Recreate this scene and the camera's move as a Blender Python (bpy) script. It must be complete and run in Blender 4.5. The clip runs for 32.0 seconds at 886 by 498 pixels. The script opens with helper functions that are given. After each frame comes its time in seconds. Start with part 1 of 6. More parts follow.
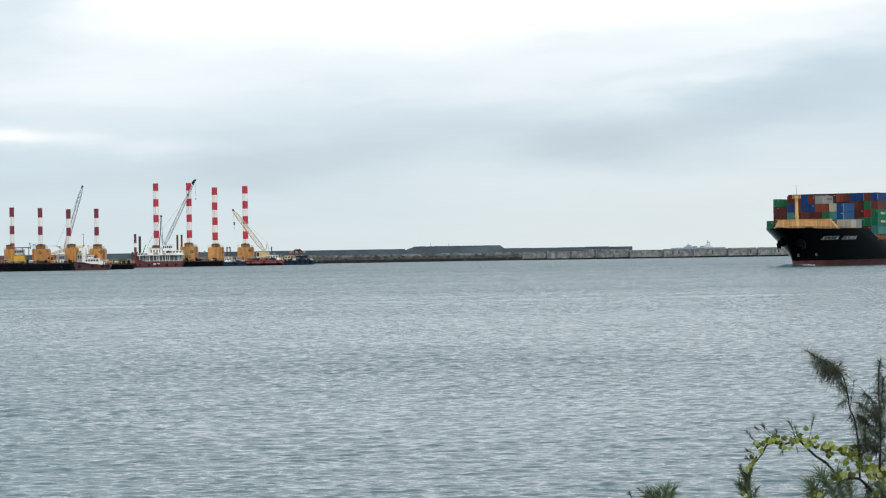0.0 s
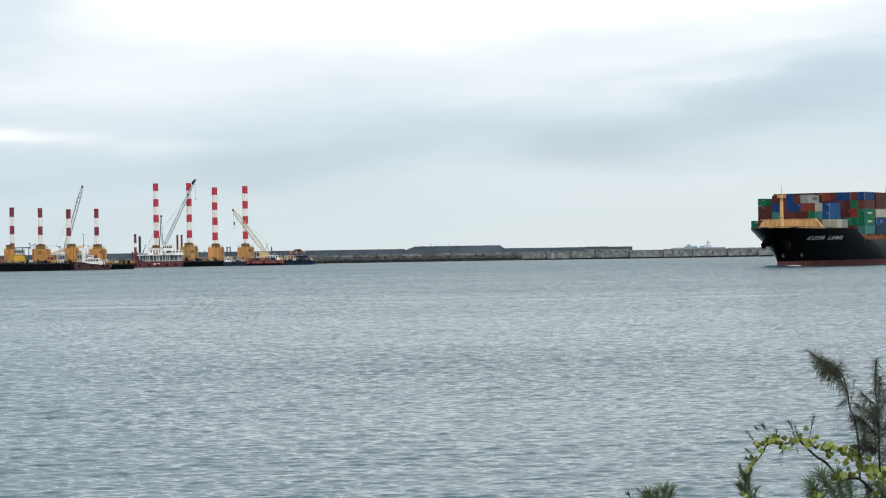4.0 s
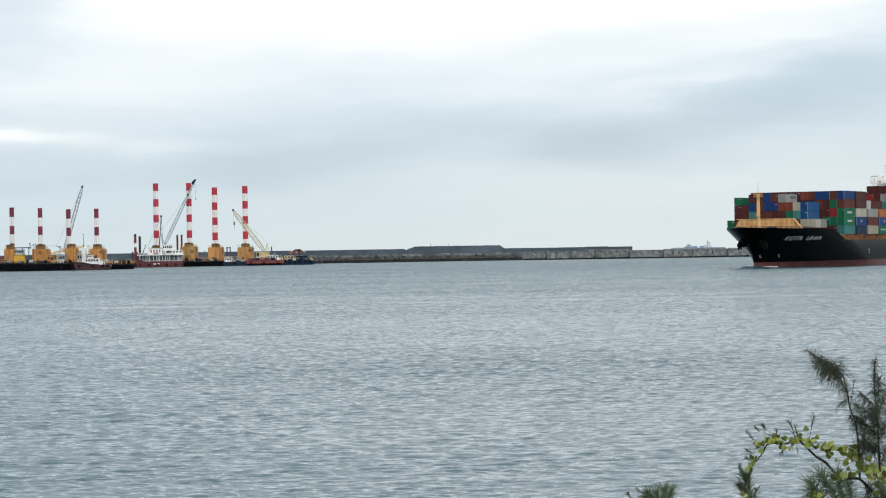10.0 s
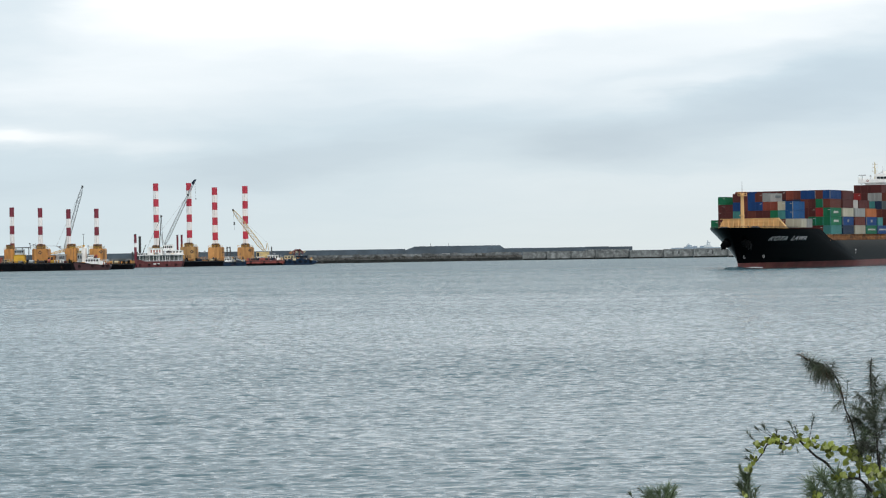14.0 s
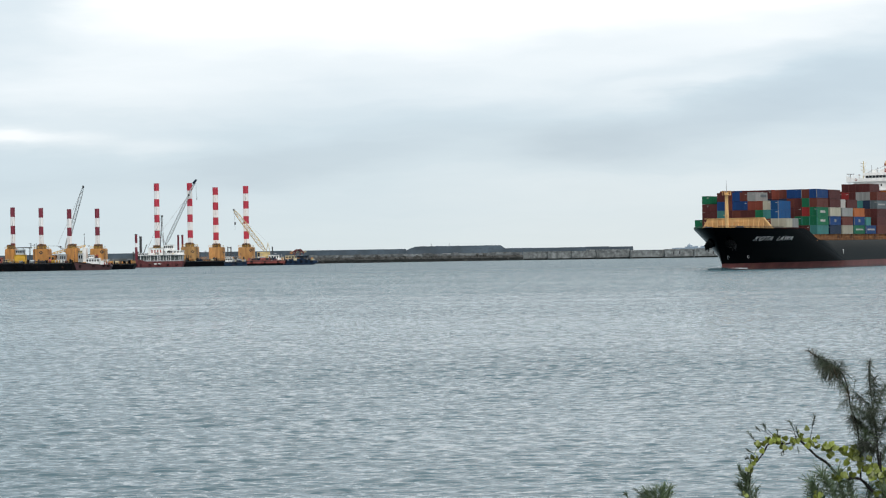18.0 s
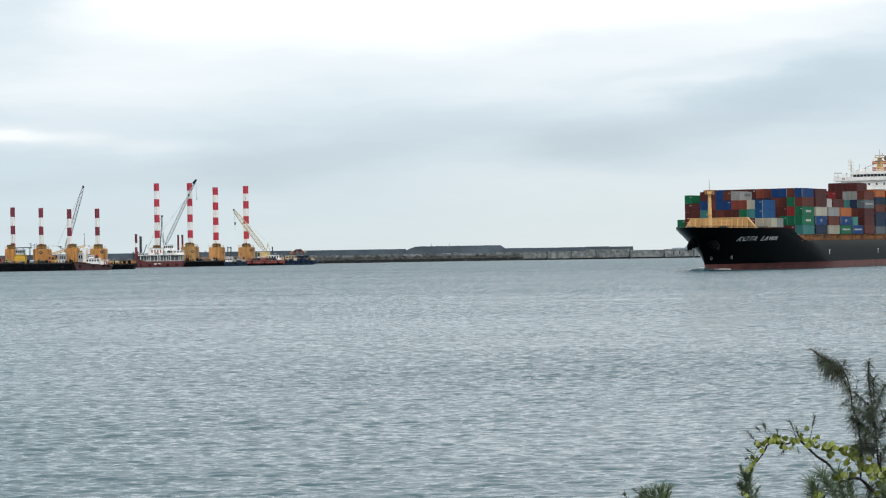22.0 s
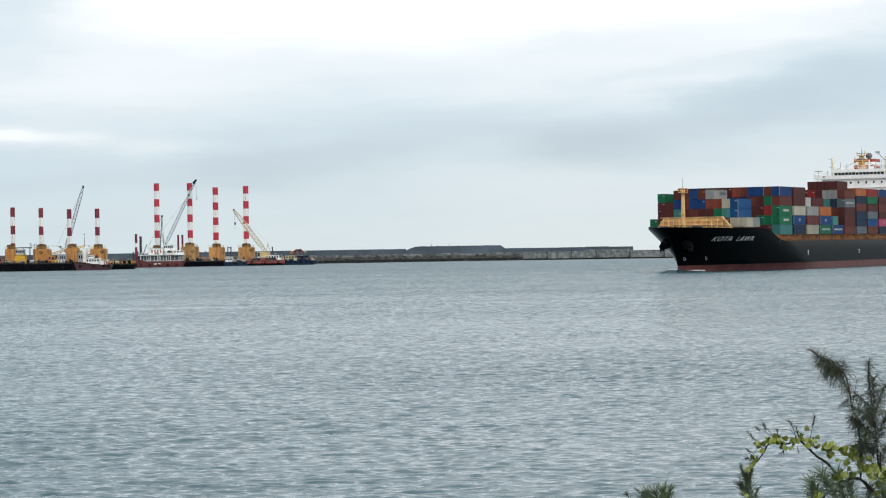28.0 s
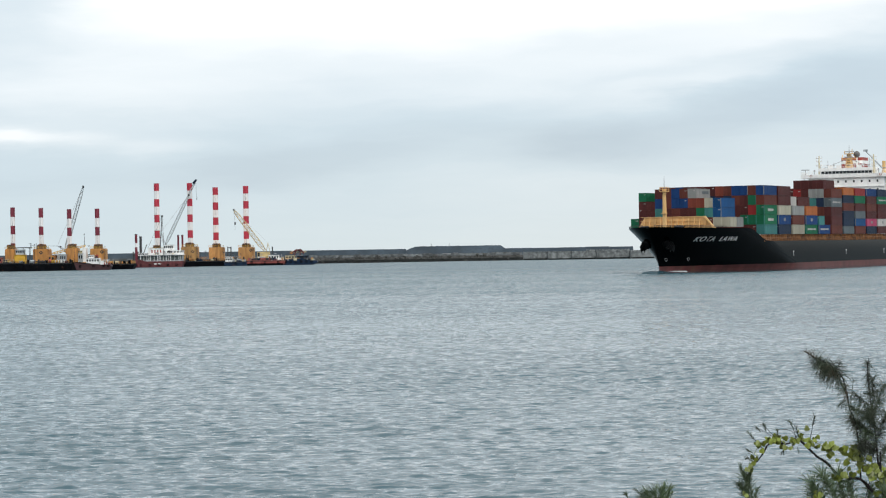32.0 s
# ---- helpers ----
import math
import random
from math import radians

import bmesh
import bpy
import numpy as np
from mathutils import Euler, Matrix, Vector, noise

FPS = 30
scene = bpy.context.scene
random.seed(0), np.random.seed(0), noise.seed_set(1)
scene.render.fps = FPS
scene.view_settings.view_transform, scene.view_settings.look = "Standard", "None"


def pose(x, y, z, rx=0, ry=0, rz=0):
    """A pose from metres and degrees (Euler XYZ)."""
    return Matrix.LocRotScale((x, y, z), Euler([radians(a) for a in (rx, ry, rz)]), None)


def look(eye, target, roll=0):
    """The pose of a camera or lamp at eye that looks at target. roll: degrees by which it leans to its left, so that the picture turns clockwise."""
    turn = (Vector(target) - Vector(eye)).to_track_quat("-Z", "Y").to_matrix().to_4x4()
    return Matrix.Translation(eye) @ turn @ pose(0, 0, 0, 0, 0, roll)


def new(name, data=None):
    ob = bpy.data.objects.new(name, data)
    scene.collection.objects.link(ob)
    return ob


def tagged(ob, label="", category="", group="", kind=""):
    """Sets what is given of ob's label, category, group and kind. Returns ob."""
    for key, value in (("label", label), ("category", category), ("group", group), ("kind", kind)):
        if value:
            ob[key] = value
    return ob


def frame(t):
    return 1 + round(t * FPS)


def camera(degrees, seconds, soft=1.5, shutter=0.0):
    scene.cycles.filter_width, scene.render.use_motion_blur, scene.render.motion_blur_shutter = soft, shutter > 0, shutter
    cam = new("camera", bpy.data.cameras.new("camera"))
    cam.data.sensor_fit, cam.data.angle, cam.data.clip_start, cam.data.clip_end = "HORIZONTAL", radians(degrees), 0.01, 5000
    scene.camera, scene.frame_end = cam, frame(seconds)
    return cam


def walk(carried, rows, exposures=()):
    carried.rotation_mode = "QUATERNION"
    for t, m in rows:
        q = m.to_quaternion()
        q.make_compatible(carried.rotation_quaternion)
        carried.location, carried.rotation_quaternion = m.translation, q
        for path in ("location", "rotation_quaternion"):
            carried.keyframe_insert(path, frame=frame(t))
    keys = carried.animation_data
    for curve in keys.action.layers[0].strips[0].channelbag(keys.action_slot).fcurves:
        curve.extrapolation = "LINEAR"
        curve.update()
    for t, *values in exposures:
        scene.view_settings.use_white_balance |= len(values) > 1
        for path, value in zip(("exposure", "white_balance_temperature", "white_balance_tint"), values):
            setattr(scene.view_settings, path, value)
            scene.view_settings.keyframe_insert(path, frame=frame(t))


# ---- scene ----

# ---------------------------------------------------------------- camera
EYE = (0.0, 0.0, 7.16)
cam = camera(20.66, 32.0, 1.15)
# the stand gives a hair's breadth to the left half-way
walk(cam, [(t, look(EYE, (x, 100.0, 7.195), -0.974)) for t, x in ((0.0, 0.017), (13.9, 0.017), (14.6, -0.017), (32.0, -0.017))],
     [(0.0, 0.0), (32.0, 0.0)])

# ---------------------------------------------------------------- world and sun
SUN_UP, SUN_ROUND = radians(48), radians(158)


# cloud banks and breaks: bearing, height, width, depth, slope, weight (+ brighter, - greyer)
# the last bank is out of view, added to dim the water at left
CLOUDS = [(-0.03, 0.105, 0.16, 0.025, 0.0, 1.8), (0.14, 0.110, 0.09, 0.016, 0.05, 1.0), (-0.18, 0.103, 0.03, 0.012, 0.0, -0.3),
          (-0.14, 0.066, 0.08, 0.017, 0.0, 0.62), (0.03, 0.069, 0.06, 0.011, 0.0, 0.32),
          (-0.085, 0.034, 0.05, 0.0085, 0.02, -0.52), (-0.027, 0.043, 0.04, 0.010, 0.10, -0.2), (0.068, 0.042, 0.038, 0.0095, 0.0, -0.52),
          (0.142, 0.0585, 0.06, 0.011, 0.17, -0.33), (0.104, 0.0660, 0.05, 0.005, 0.20, 0.32), (0.12, 0.082, 0.06, 0.006, 0.15, 0.3),
          (-0.17, 0.048, 0.024, 0.0032, 0.0, 0.8), (-0.14, 0.0435, 0.04, 0.004, -0.05, 0.3), (0.08, 0.024, 0.12, 0.012, 0.0, 0.25), (-0.175, 0.027, 0.03, 0.005, 0.0, -0.2), (-0.30, 0.28, 0.25, 0.16, 0.0, -0.6)]


def sky_world():
    w = bpy.data.worlds.new("overcast_sky")
    scene.world = w
    w.use_nodes = True
    nt = w.node_tree
    nt.nodes.clear()
    N, L = nt.nodes.new, nt.links.new
    out, bg = N("ShaderNodeOutputWorld"), N("ShaderNodeBackground")
    sky = N("ShaderNodeTexSky")
    sky.sky_type, sky.sun_disc = "NISHITA", False
    sky.sun_elevation, sky.sun_rotation = SUN_UP, SUN_ROUND
    sky.air_density, sky.dust_density = 1.0, 3.0
    tc = N("ShaderNodeTexCoord")
    sep = N("ShaderNodeSeparateXYZ")
    L(tc.outputs["Generated"], sep.inputs[0])

    def m(op, a, b=None, c=None, clamp=False):
        n = N("ShaderNodeMath")
        n.operation, n.use_clamp = op, clamp
        for k, v in enumerate((a, b, c)):
            if v is None:
                continue
            if hasattr(v, "links"):
                L(v, n.inputs[k])
            else:
                n.inputs[k].default_value = v
        return n.outputs[0]

    def mix(f, a, b):
        n = N("ShaderNodeMix")
        n.data_type = "RGBA"
        for k, v in ((0, f), (6, a), (7, b)):
            if hasattr(v, "links"):
                L(v, n.inputs[k])
            else:
                n.inputs[k].default_value = v
        return n.outputs[2]

    def noise_tex(scale, vec, detail=5.0, rough=0.5, dist=0.0):
        n = N("ShaderNodeTexNoise")
        n.inputs["Scale"].default_value, n.inputs["Detail"].default_value = scale, detail
        n.inputs["Roughness"].default_value, n.inputs["Distortion"].default_value = rough, dist
        L(vec, n.inputs["Vector"])
        return n.outputs["Fac"]

    # bearing and height of the view ray, gently warped so that the clouds fray
    warp = N("ShaderNodeTexNoise")
    warp.inputs["Scale"].default_value, warp.inputs["Detail"].default_value = 14.0, 6.0
    squash = N("ShaderNodeVectorMath")
    squash.operation = "MULTIPLY"
    L(tc.outputs["Generated"], squash.inputs[0])
    squash.inputs[1].default_value = (1.0, 1.0, 4.5)
    L(squash.outputs[0], warp.inputs["Vector"])
    fray = N("ShaderNodeSeparateXYZ")
    L(warp.outputs["Color"], fray.inputs[0])
    bearing = m("ADD", m("ARCTAN2", sep.outputs[0], sep.outputs[1]), m("MULTIPLY", m("SUBTRACT", fray.outputs[0], 0.5), 0.10))
    height = m("ADD", sep.outputs[2], m("MULTIPLY", m("SUBTRACT", fray.outputs[1], 0.5), 0.022))
    up = m("MAXIMUM", height, 0.0)
    # broad stratus over the whole sky, banks that thin towards the zenith
    comb = N("ShaderNodeCombineXYZ")
    stretch = m("DIVIDE", 1.0, m("ADD", up, 0.10))
    L(m("MULTIPLY", sep.outputs[0], stretch), comb.inputs[0])
    L(m("MULTIPLY", sep.outputs[1], stretch), comb.inputs[1])
    L(m("MULTIPLY", up, 9.0), comb.inputs[2])
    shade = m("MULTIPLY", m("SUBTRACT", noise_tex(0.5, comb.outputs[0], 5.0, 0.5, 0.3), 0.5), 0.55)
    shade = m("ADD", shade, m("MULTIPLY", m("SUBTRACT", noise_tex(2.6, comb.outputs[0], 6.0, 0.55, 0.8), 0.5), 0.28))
    for b0, e0, wb, we, slope, k in CLOUDS:
        db = m("SUBTRACT", bearing, b0)
        de = m("SUBTRACT", m("SUBTRACT", height, e0), m("MULTIPLY", db, slope))
        r2 = m("ADD", m("POWER", m("ABSOLUTE", m("DIVIDE", db, wb)), 2.0), m("POWER", m("ABSOLUTE", m("DIVIDE", de, we)), 2.0))
        shade = m("ADD", shade, m("MULTIPLY", m("EXPONENT", m("MULTIPLY", r2, -1.0)), k))
    # an overcast sky is brightest overhead
    shade = m("ADD", shade, m("MULTIPLY", m("MULTIPLY", m("SUBTRACT", up, 0.10), 4.2, clamp=True), 1.1))
    ramp = N("ShaderNodeValToRGB")
    L(m("ADD", m("MULTIPLY", shade, 0.5), 0.5, clamp=True), ramp.inputs[0])
    cr = ramp.color_ramp
    cr.elements[0].position, cr.elements[0].color = 0.0, (0.42, 0.525, 0.625, 1)
    cr.elements[1].position, cr.elements[1].color = 1.0, (1.085, 1.12, 1.14, 1)
    el = cr.elements.new(0.5)
    el.color = (0.668, 0.79, 0.872, 1)
    cloud = ramp.outputs[0]
    # pale haze that lies on the horizon
    haze = m("POWER", m("SUBTRACT", 1.0, m("MULTIPLY", up, 14.5, clamp=True), clamp=True), 1.3)
    side = m("MULTIPLY_ADD", bearing, 2.8, 0.5, clamp=True)
    cloud = mix(m("MULTIPLY", haze, 0.8), cloud, mix(side, (0.70, 0.805, 0.84, 1), (0.85, 0.89, 0.865, 1)))
    veil = N("ShaderNodeVectorMath")
    veil.operation = "SCALE"
    L(sky.outputs[0], veil.inputs[0])
    veil.inputs[3].default_value = 0.08
    col = mix(0.94, veil.outputs[0], cloud)
    L(col, bg.inputs[0])
    bg.inputs[1].default_value = 1.0
    L(bg.outputs[0], out.inputs[0])


sky_world()
sun = new("sun", bpy.data.lights.new("sun", "SUN"))
sun.data.energy, sun.data.angle, sun.data.color = 1.4, radians(20), (1.0, 0.97, 0.93)
sun.matrix_world = look((0, 0, 0), (-math.sin(SUN_ROUND) * math.cos(SUN_UP), -math.cos(SUN_ROUND) * math.cos(SUN_UP), -math.sin(SUN_UP)))


# ---------------------------------------------------------------- materials
def mat(name, col, rough=0.6, metal=0.0, var=0.12, scale=0.6, bump=0.0, bump_scale=8.0, rust=0.0, rust_scale=0.35,
        rust_col=(0.13, 0.06, 0.035), streak=False, per_object=0.0, spec=0.5):
    """A painted or bare surface: base colour varied at two scales, stains or rust, fine relief."""
    mt = bpy.data.materials.new(name)
    mt.use_nodes = True
    nt = mt.node_tree
    N, L = nt.nodes.new, nt.links.new
    b = nt.nodes["Principled BSDF"]
    b.inputs["Roughness"].default_value, b.inputs["Metallic"].default_value = rough, metal
    b.inputs["Specular IOR Level"].default_value = spec
    tc = N("ShaderNodeTexCoord")
    vec = tc.outputs["Object"]
    if streak:
        mp = N("ShaderNodeMapping")
        mp.inputs["Scale"].default_value = (1.0, 1.0, 0.14)
        L(vec, mp.inputs[0])
        vec = mp.outputs[0]

    def tex(s, d):
        n = N("ShaderNodeTexNoise")
        n.inputs["Scale"].default_value, n.inputs["Detail"].default_value = s, d
        L(vec, n.inputs["Vector"])
        return n.outputs["Fac"]

    def ramp(f, a, c):
        n = N("ShaderNodeMapRange")
        L(f, n.inputs[0])
        n.inputs[1].default_value, n.inputs[2].default_value = a, c
        return n.outputs[0]

    def mix(f, a, c):
        n = N("ShaderNodeMix")
        n.data_type = "RGBA"
        for k, v in ((0, f), (6, a), (7, c)):
            if hasattr(v, "links"):
                L(v, n.inputs[k])
            else:
                n.inputs[k].default_value = v
        return n.outputs[2]

    dark = (*[c * (1 - var * 1.6) for c in col], 1)
    light = (*[min(1, c * (1 + var)) for c in col], 1)
    c = mix(ramp(tex(scale, 3.0), 0.35, 0.65), dark, light)
    c = mix(ramp(tex(scale * 9, 5.0), 0.45, 0.75), c, (*[k * (1 - var) for k in col], 1))
    if rust:
        r = tex(rust_scale, 8.0)
        c = mix(ramp(r, 0.66 - rust * 0.3, 0.82 - rust * 0.3), c, (*rust_col, 1))
    if per_object:
        oi = N("ShaderNodeObjectInfo")
        hs = N("ShaderNodeHueSaturation")
        n = N("ShaderNodeMapRange")
        L(oi.outputs["Random"], n.inputs[0])
        n.inputs[3].default_value, n.inputs[4].default_value = 1 - per_object, 1 + per_object
        L(n.outputs[0], hs.inputs["Value"])
        L(c, hs.inputs["Color"])
        c = hs.outputs[0]
    L(c, b.inputs["Base Color"])
    if bump:
        bp = N("ShaderNodeBump")
        bp.inputs["Strength"].default_value, bp.inputs["Distance"].default_value = bump, 0.05
        L(tex(bump_scale, 6.0), bp.inputs["Height"])
        L(bp.outputs[0], b.inputs["Normal"])
    return mt


def water_material(calm=1.0, name="harbour_water"):
    """Harbour water: a dark body under a clear gloss, its short ripples given as slopes added to the waves of the mesh."""
    mt = bpy.data.materials.new(name)
    mt.use_nodes = True
    nt = mt.node_tree
    N, L = nt.nodes.new, nt.links.new
    b = nt.nodes["Principled BSDF"]
    b.inputs["Base Color"].default_value = (0.044, 0.094, 0.116, 1)
    b.inputs["IOR"].default_value = 1.333
    tc = N("ShaderNodeTexCoord")
    sep = N("ShaderNodeSeparateXYZ")
    L(tc.outputs["Object"], sep.inputs[0])

    def ramp(src, a, c, lo, hi):
        n = N("ShaderNodeMapRange")
        L(src, n.inputs[0])
        for k, v in ((1, a), (2, c), (3, lo), (4, hi)):
            n.inputs[k].default_value = v
        return n.outputs[0]

    def vec(op, a, c):
        n = N("ShaderNodeVectorMath")
        n.operation = op
        for k, v in enumerate((a, c)):
            if hasattr(v, "links"):
                L(v, n.inputs[k])
            elif v is not None:
                n.inputs[k].default_value = v
        return n.outputs[0]

    def scaled(a, f):
        n = N("ShaderNodeVectorMath")
        n.operation = "SCALE"
        L(a, n.inputs[0])
        L(f, n.inputs[3])
        return n.outputs[0]

    def slopes(sx, sy, detail, ax, ay, turn, rough=0.6):
        """Ripple slopes: crests 1/sx long and 1/sy deep, ax and ay steep."""
        mp = N("ShaderNodeMapping")
        mp.inputs["Scale"].default_value, mp.inputs["Rotation"].default_value = (sx, sy, 1), (0, 0, radians(turn))
        L(tc.outputs["Object"], mp.inputs[0])
        n = N("ShaderNodeTexNoise")
        n.inputs["Scale"].default_value, n.inputs["Detail"].default_value, n.inputs["Roughness"].default_value = 1.0, detail, rough
        L(mp.outputs[0], n.inputs["Vector"])
        return vec("MULTIPLY", vec("SUBTRACT", n.outputs["Color"], (0.5, 0.5, 0.5)), (ax, ay, 0.0))

    def blotches(sx, sy, lo, hi, detail=3.0):
        mp = N("ShaderNodeMapping")
        mp.inputs["Scale"].default_value = (sx, sy, 1)
        L(tc.outputs["Object"], mp.inputs[0])
        n = N("ShaderNodeTexNoise")
        n.inputs["Scale"].default_value, n.inputs["Detail"].default_value = 1.0, detail
        L(mp.outputs[0], n.inputs["Vector"])
        return ramp(n.outputs["Fac"], 0.35, 0.65, lo, hi)

    # ripples by the bank and on the open fairway; livelier patches and calm bands
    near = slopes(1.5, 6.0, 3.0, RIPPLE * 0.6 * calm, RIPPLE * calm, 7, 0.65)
    # all these slopes are tipped to the bank to darken the far water
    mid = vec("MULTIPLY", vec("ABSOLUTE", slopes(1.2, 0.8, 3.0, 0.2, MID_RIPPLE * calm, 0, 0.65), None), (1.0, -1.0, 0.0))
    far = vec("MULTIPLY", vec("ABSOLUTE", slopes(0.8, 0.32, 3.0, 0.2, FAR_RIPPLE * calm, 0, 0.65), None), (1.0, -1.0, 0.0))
    near = scaled(scaled(near, blotches(0.06, 0.035, 0.8, 1.2)), ramp(sep.outputs[1], 110.0, 400.0, 1.0, 0.8))
    band = blotches(0.004, 0.022, 0.78, 1.2, 2.0)
    # a long slick that an earlier boat left on the fairway
    across = N("ShaderNodeVectorMath")
    across.operation = "DOT_PRODUCT"
    L(tc.outputs["Object"], across.inputs[0])
    across.inputs[1].default_value = (-0.06, 1.0, 0.0)
    off = N("ShaderNodeMath")
    off.operation = "SUBTRACT"
    L(across.outputs["Value"], off.inputs[0])
    off.inputs[1].default_value = 347.0
    size = N("ShaderNodeMath")
    size.operation = "ABSOLUTE"
    L(off.outputs[0], size.inputs[0])
    slick = N("ShaderNodeMath")
    slick.operation = "MAXIMUM"
    L(ramp(size.outputs[0], 3.0, 9.0, 0.25, 1.0), slick.inputs[0])
    L(blotches(0.03, 0.02, 0.2, 1.0, 2.0), slick.inputs[1])
    both = N("ShaderNodeMath")
    both.operation = "MULTIPLY"
    L(band, both.inputs[0])
    L(slick.outputs[0], both.inputs[1])
    band = both.outputs[0]
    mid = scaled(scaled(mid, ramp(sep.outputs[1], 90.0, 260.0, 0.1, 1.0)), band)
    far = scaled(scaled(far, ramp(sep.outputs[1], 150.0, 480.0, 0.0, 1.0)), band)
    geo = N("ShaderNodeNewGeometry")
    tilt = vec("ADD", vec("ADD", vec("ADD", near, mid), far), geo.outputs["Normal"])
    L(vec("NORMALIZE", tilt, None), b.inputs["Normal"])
    L(ramp(sep.outputs[1], 100.0, 900.0, 0.05, 0.28 * calm), b.inputs["Roughness"])
    return mt


RIPPLE, MID_RIPPLE, FAR_RIPPLE = 1.3, 1.3, 1.9
WATER = water_material()
WATER_CALM = water_material(0.07, "smooth_mirror_water")
HULL_BLACK = mat("hull_black_paint", (0.0010, 0.0012, 0.0017), 0.07, var=0.3, scale=0.2, streak=True, spec=0.032)
BOOT_RED = mat("boot_top_red", (0.115, 0.028, 0.026), 0.6, var=0.25, scale=0.3, rust=0.3, streak=True)
DECK_GREY = mat("deck_grey", (0.10, 0.10, 0.10), 0.8, var=0.2)
SHIP_BUFF = mat("buff_yellow_paint", (0.74, 0.46, 0.19), 0.5, var=0.12, rust=0.10, streak=True)
DECK_ORANGE = mat("rusty_orange_paint", (0.34, 0.15, 0.055), 0.65, var=0.3, rust=0.55, rust_scale=0.7, rust_col=(0.07, 0.035, 0.022))
SHIP_WHITE = mat("ship_white_paint", (0.86, 0.86, 0.84), 0.45, var=0.06, rust=0.1, streak=True)
GLASS_DARK = mat("dark_window_glass", (0.01, 0.014, 0.018), 0.08, var=0.1)
STEEL = mat("galvanised_steel", (0.35, 0.36, 0.37), 0.5, 0.4, var=0.15, rust=0.1)
STEEL_DARK = mat("dark_steel", (0.03, 0.032, 0.036), 0.55, var=0.3, rust=0.2)
ANCHOR_BLACK = mat("anchor_black_iron", (0.0025, 0.003, 0.0035), 0.5, var=0.3, spec=0.06)
LETTER_WHITE = mat("letter_white_paint", (0.7, 0.7, 0.7), 0.5, var=0.1)
DOME_GREY = mat("dome_weathered_grey", (0.15, 0.145, 0.14), 0.6, var=0.2, rust=0.25)
FUNNEL_RED = mat("signal_red_paint", (0.34, 0.05, 0.035), 0.5, var=0.15)
LEG_RED = mat("leg_red_paint", (0.46, 0.028, 0.055), 0.55, var=0.15, rust=0.08, streak=True)
LEG_MAROON = mat("leg_maroon_paint", (0.19, 0.02, 0.04), 0.6, var=0.2, rust=0.1, streak=True)
LEG_WHITE = mat("leg_white_paint", (0.82, 0.81, 0.80), 0.55, var=0.05, rust=0.05, streak=True)
JACK_OCHRE = mat("jackhouse_ochre_paint", (0.54, 0.25, 0.065), 0.6, var=0.2, rust=0.2, streak=True)
GEAR_BROWN = mat("oily_brown_machinery", (0.085, 0.05, 0.03), 0.6, var=0.35, rust=0.4)
SHADE_GREEN = mat("dull_green_window_band", (0.075, 0.10, 0.095), 0.4, var=0.25)
CRANE_BUFF = mat("crane_buff_paint", (0.50, 0.38, 0.17), 0.55, var=0.2, rust=0.25)
JACK_BROWN = mat("jackhouse_faded_paint", (0.42, 0.24, 0.085), 0.65, var=0.25, rust=0.28, streak=True)
BARGE_BLACK = mat("barge_black_paint", (0.004, 0.005, 0.007), 0.6, spec=0.04, var=0.3, rust=0.1, rust_scale=0.4)
BARGE_RED = mat("barge_oxide_red", (0.12, 0.024, 0.026), 0.6, var=0.25, rust=0.12)
TUG_MAROON = mat("tug_dark_maroon", (0.05, 0.014, 0.017), 0.6, var=0.3, rust=0.08)
BOAT_ORANGE = mat("boat_orange_red", (0.34, 0.075, 0.06), 0.55, var=0.2, rust=0.2)
BOAT_NAVY = mat("boat_navy_paint", (0.013, 0.030, 0.060), 0.6, spec=0.1, var=0.3, rust=0.25)
CRANE_CREAM = mat("crane_cream_paint", (0.6, 0.52, 0.33), 0.55, var=0.15, rust=0.2)
CRANE_YELLOW = mat("machine_yellow_paint", (0.62, 0.36, 0.03), 0.5, var=0.15, rust=0.15)
CRANE_GREY = mat("crane_grey_paint", (0.38, 0.42, 0.44), 0.5, var=0.15, rust=0.12)
CONCRETE = mat("weathered_concrete", (0.23, 0.245, 0.245), 0.85, var=0.32, scale=0.45, bump=0.4, rust=0.55, rust_scale=0.4,
               rust_col=(0.10, 0.11, 0.11), per_object=0.12)
PARAPET = mat("grimy_parapet_concrete", (0.125, 0.138, 0.142), 0.9, var=0.35, scale=0.4, bump=0.4, rust=0.5, rust_col=(0.05, 0.055, 0.055), per_object=0.3)
WET_CONCRETE = mat("weedy_wet_concrete", (0.022, 0.025, 0.024), 0.85, spec=0.15, var=0.35, scale=0.6, bump=0.5)
CONCRETE_DARK = mat("dark_wave_wall_concrete", (0.062, 0.085, 0.108), 0.9, var=0.2, scale=0.05, bump=0.5, rust=0.2, rust_col=(0.06, 0.07, 0.08))
ROCK = mat("rubble_rock", (0.055, 0.056, 0.053), 0.95, var=0.35, scale=0.5, bump=0.6, per_object=0.2)
FOAM = mat("sea_foam", (0.75, 0.78, 0.78), 0.7, var=0.15, scale=2.0)
SOIL = mat("bank_soil", (0.11, 0.09, 0.06), 0.95, var=0.3, scale=0.8, bump=0.6)
# far ship's tints, with the haze of distance put into the colour
HAZE_GREY = mat("far_hazed_grey", (0.24, 0.31, 0.38), 0.8, var=0.1)
HAZE_WHITE = mat("far_hazed_pale", (0.55, 0.60, 0.62), 0.8, var=0.1)
BARK = mat("casuarina_bark", (0.013, 0.011, 0.010), 0.9, var=0.3, scale=20, bump=0.5, bump_scale=60)
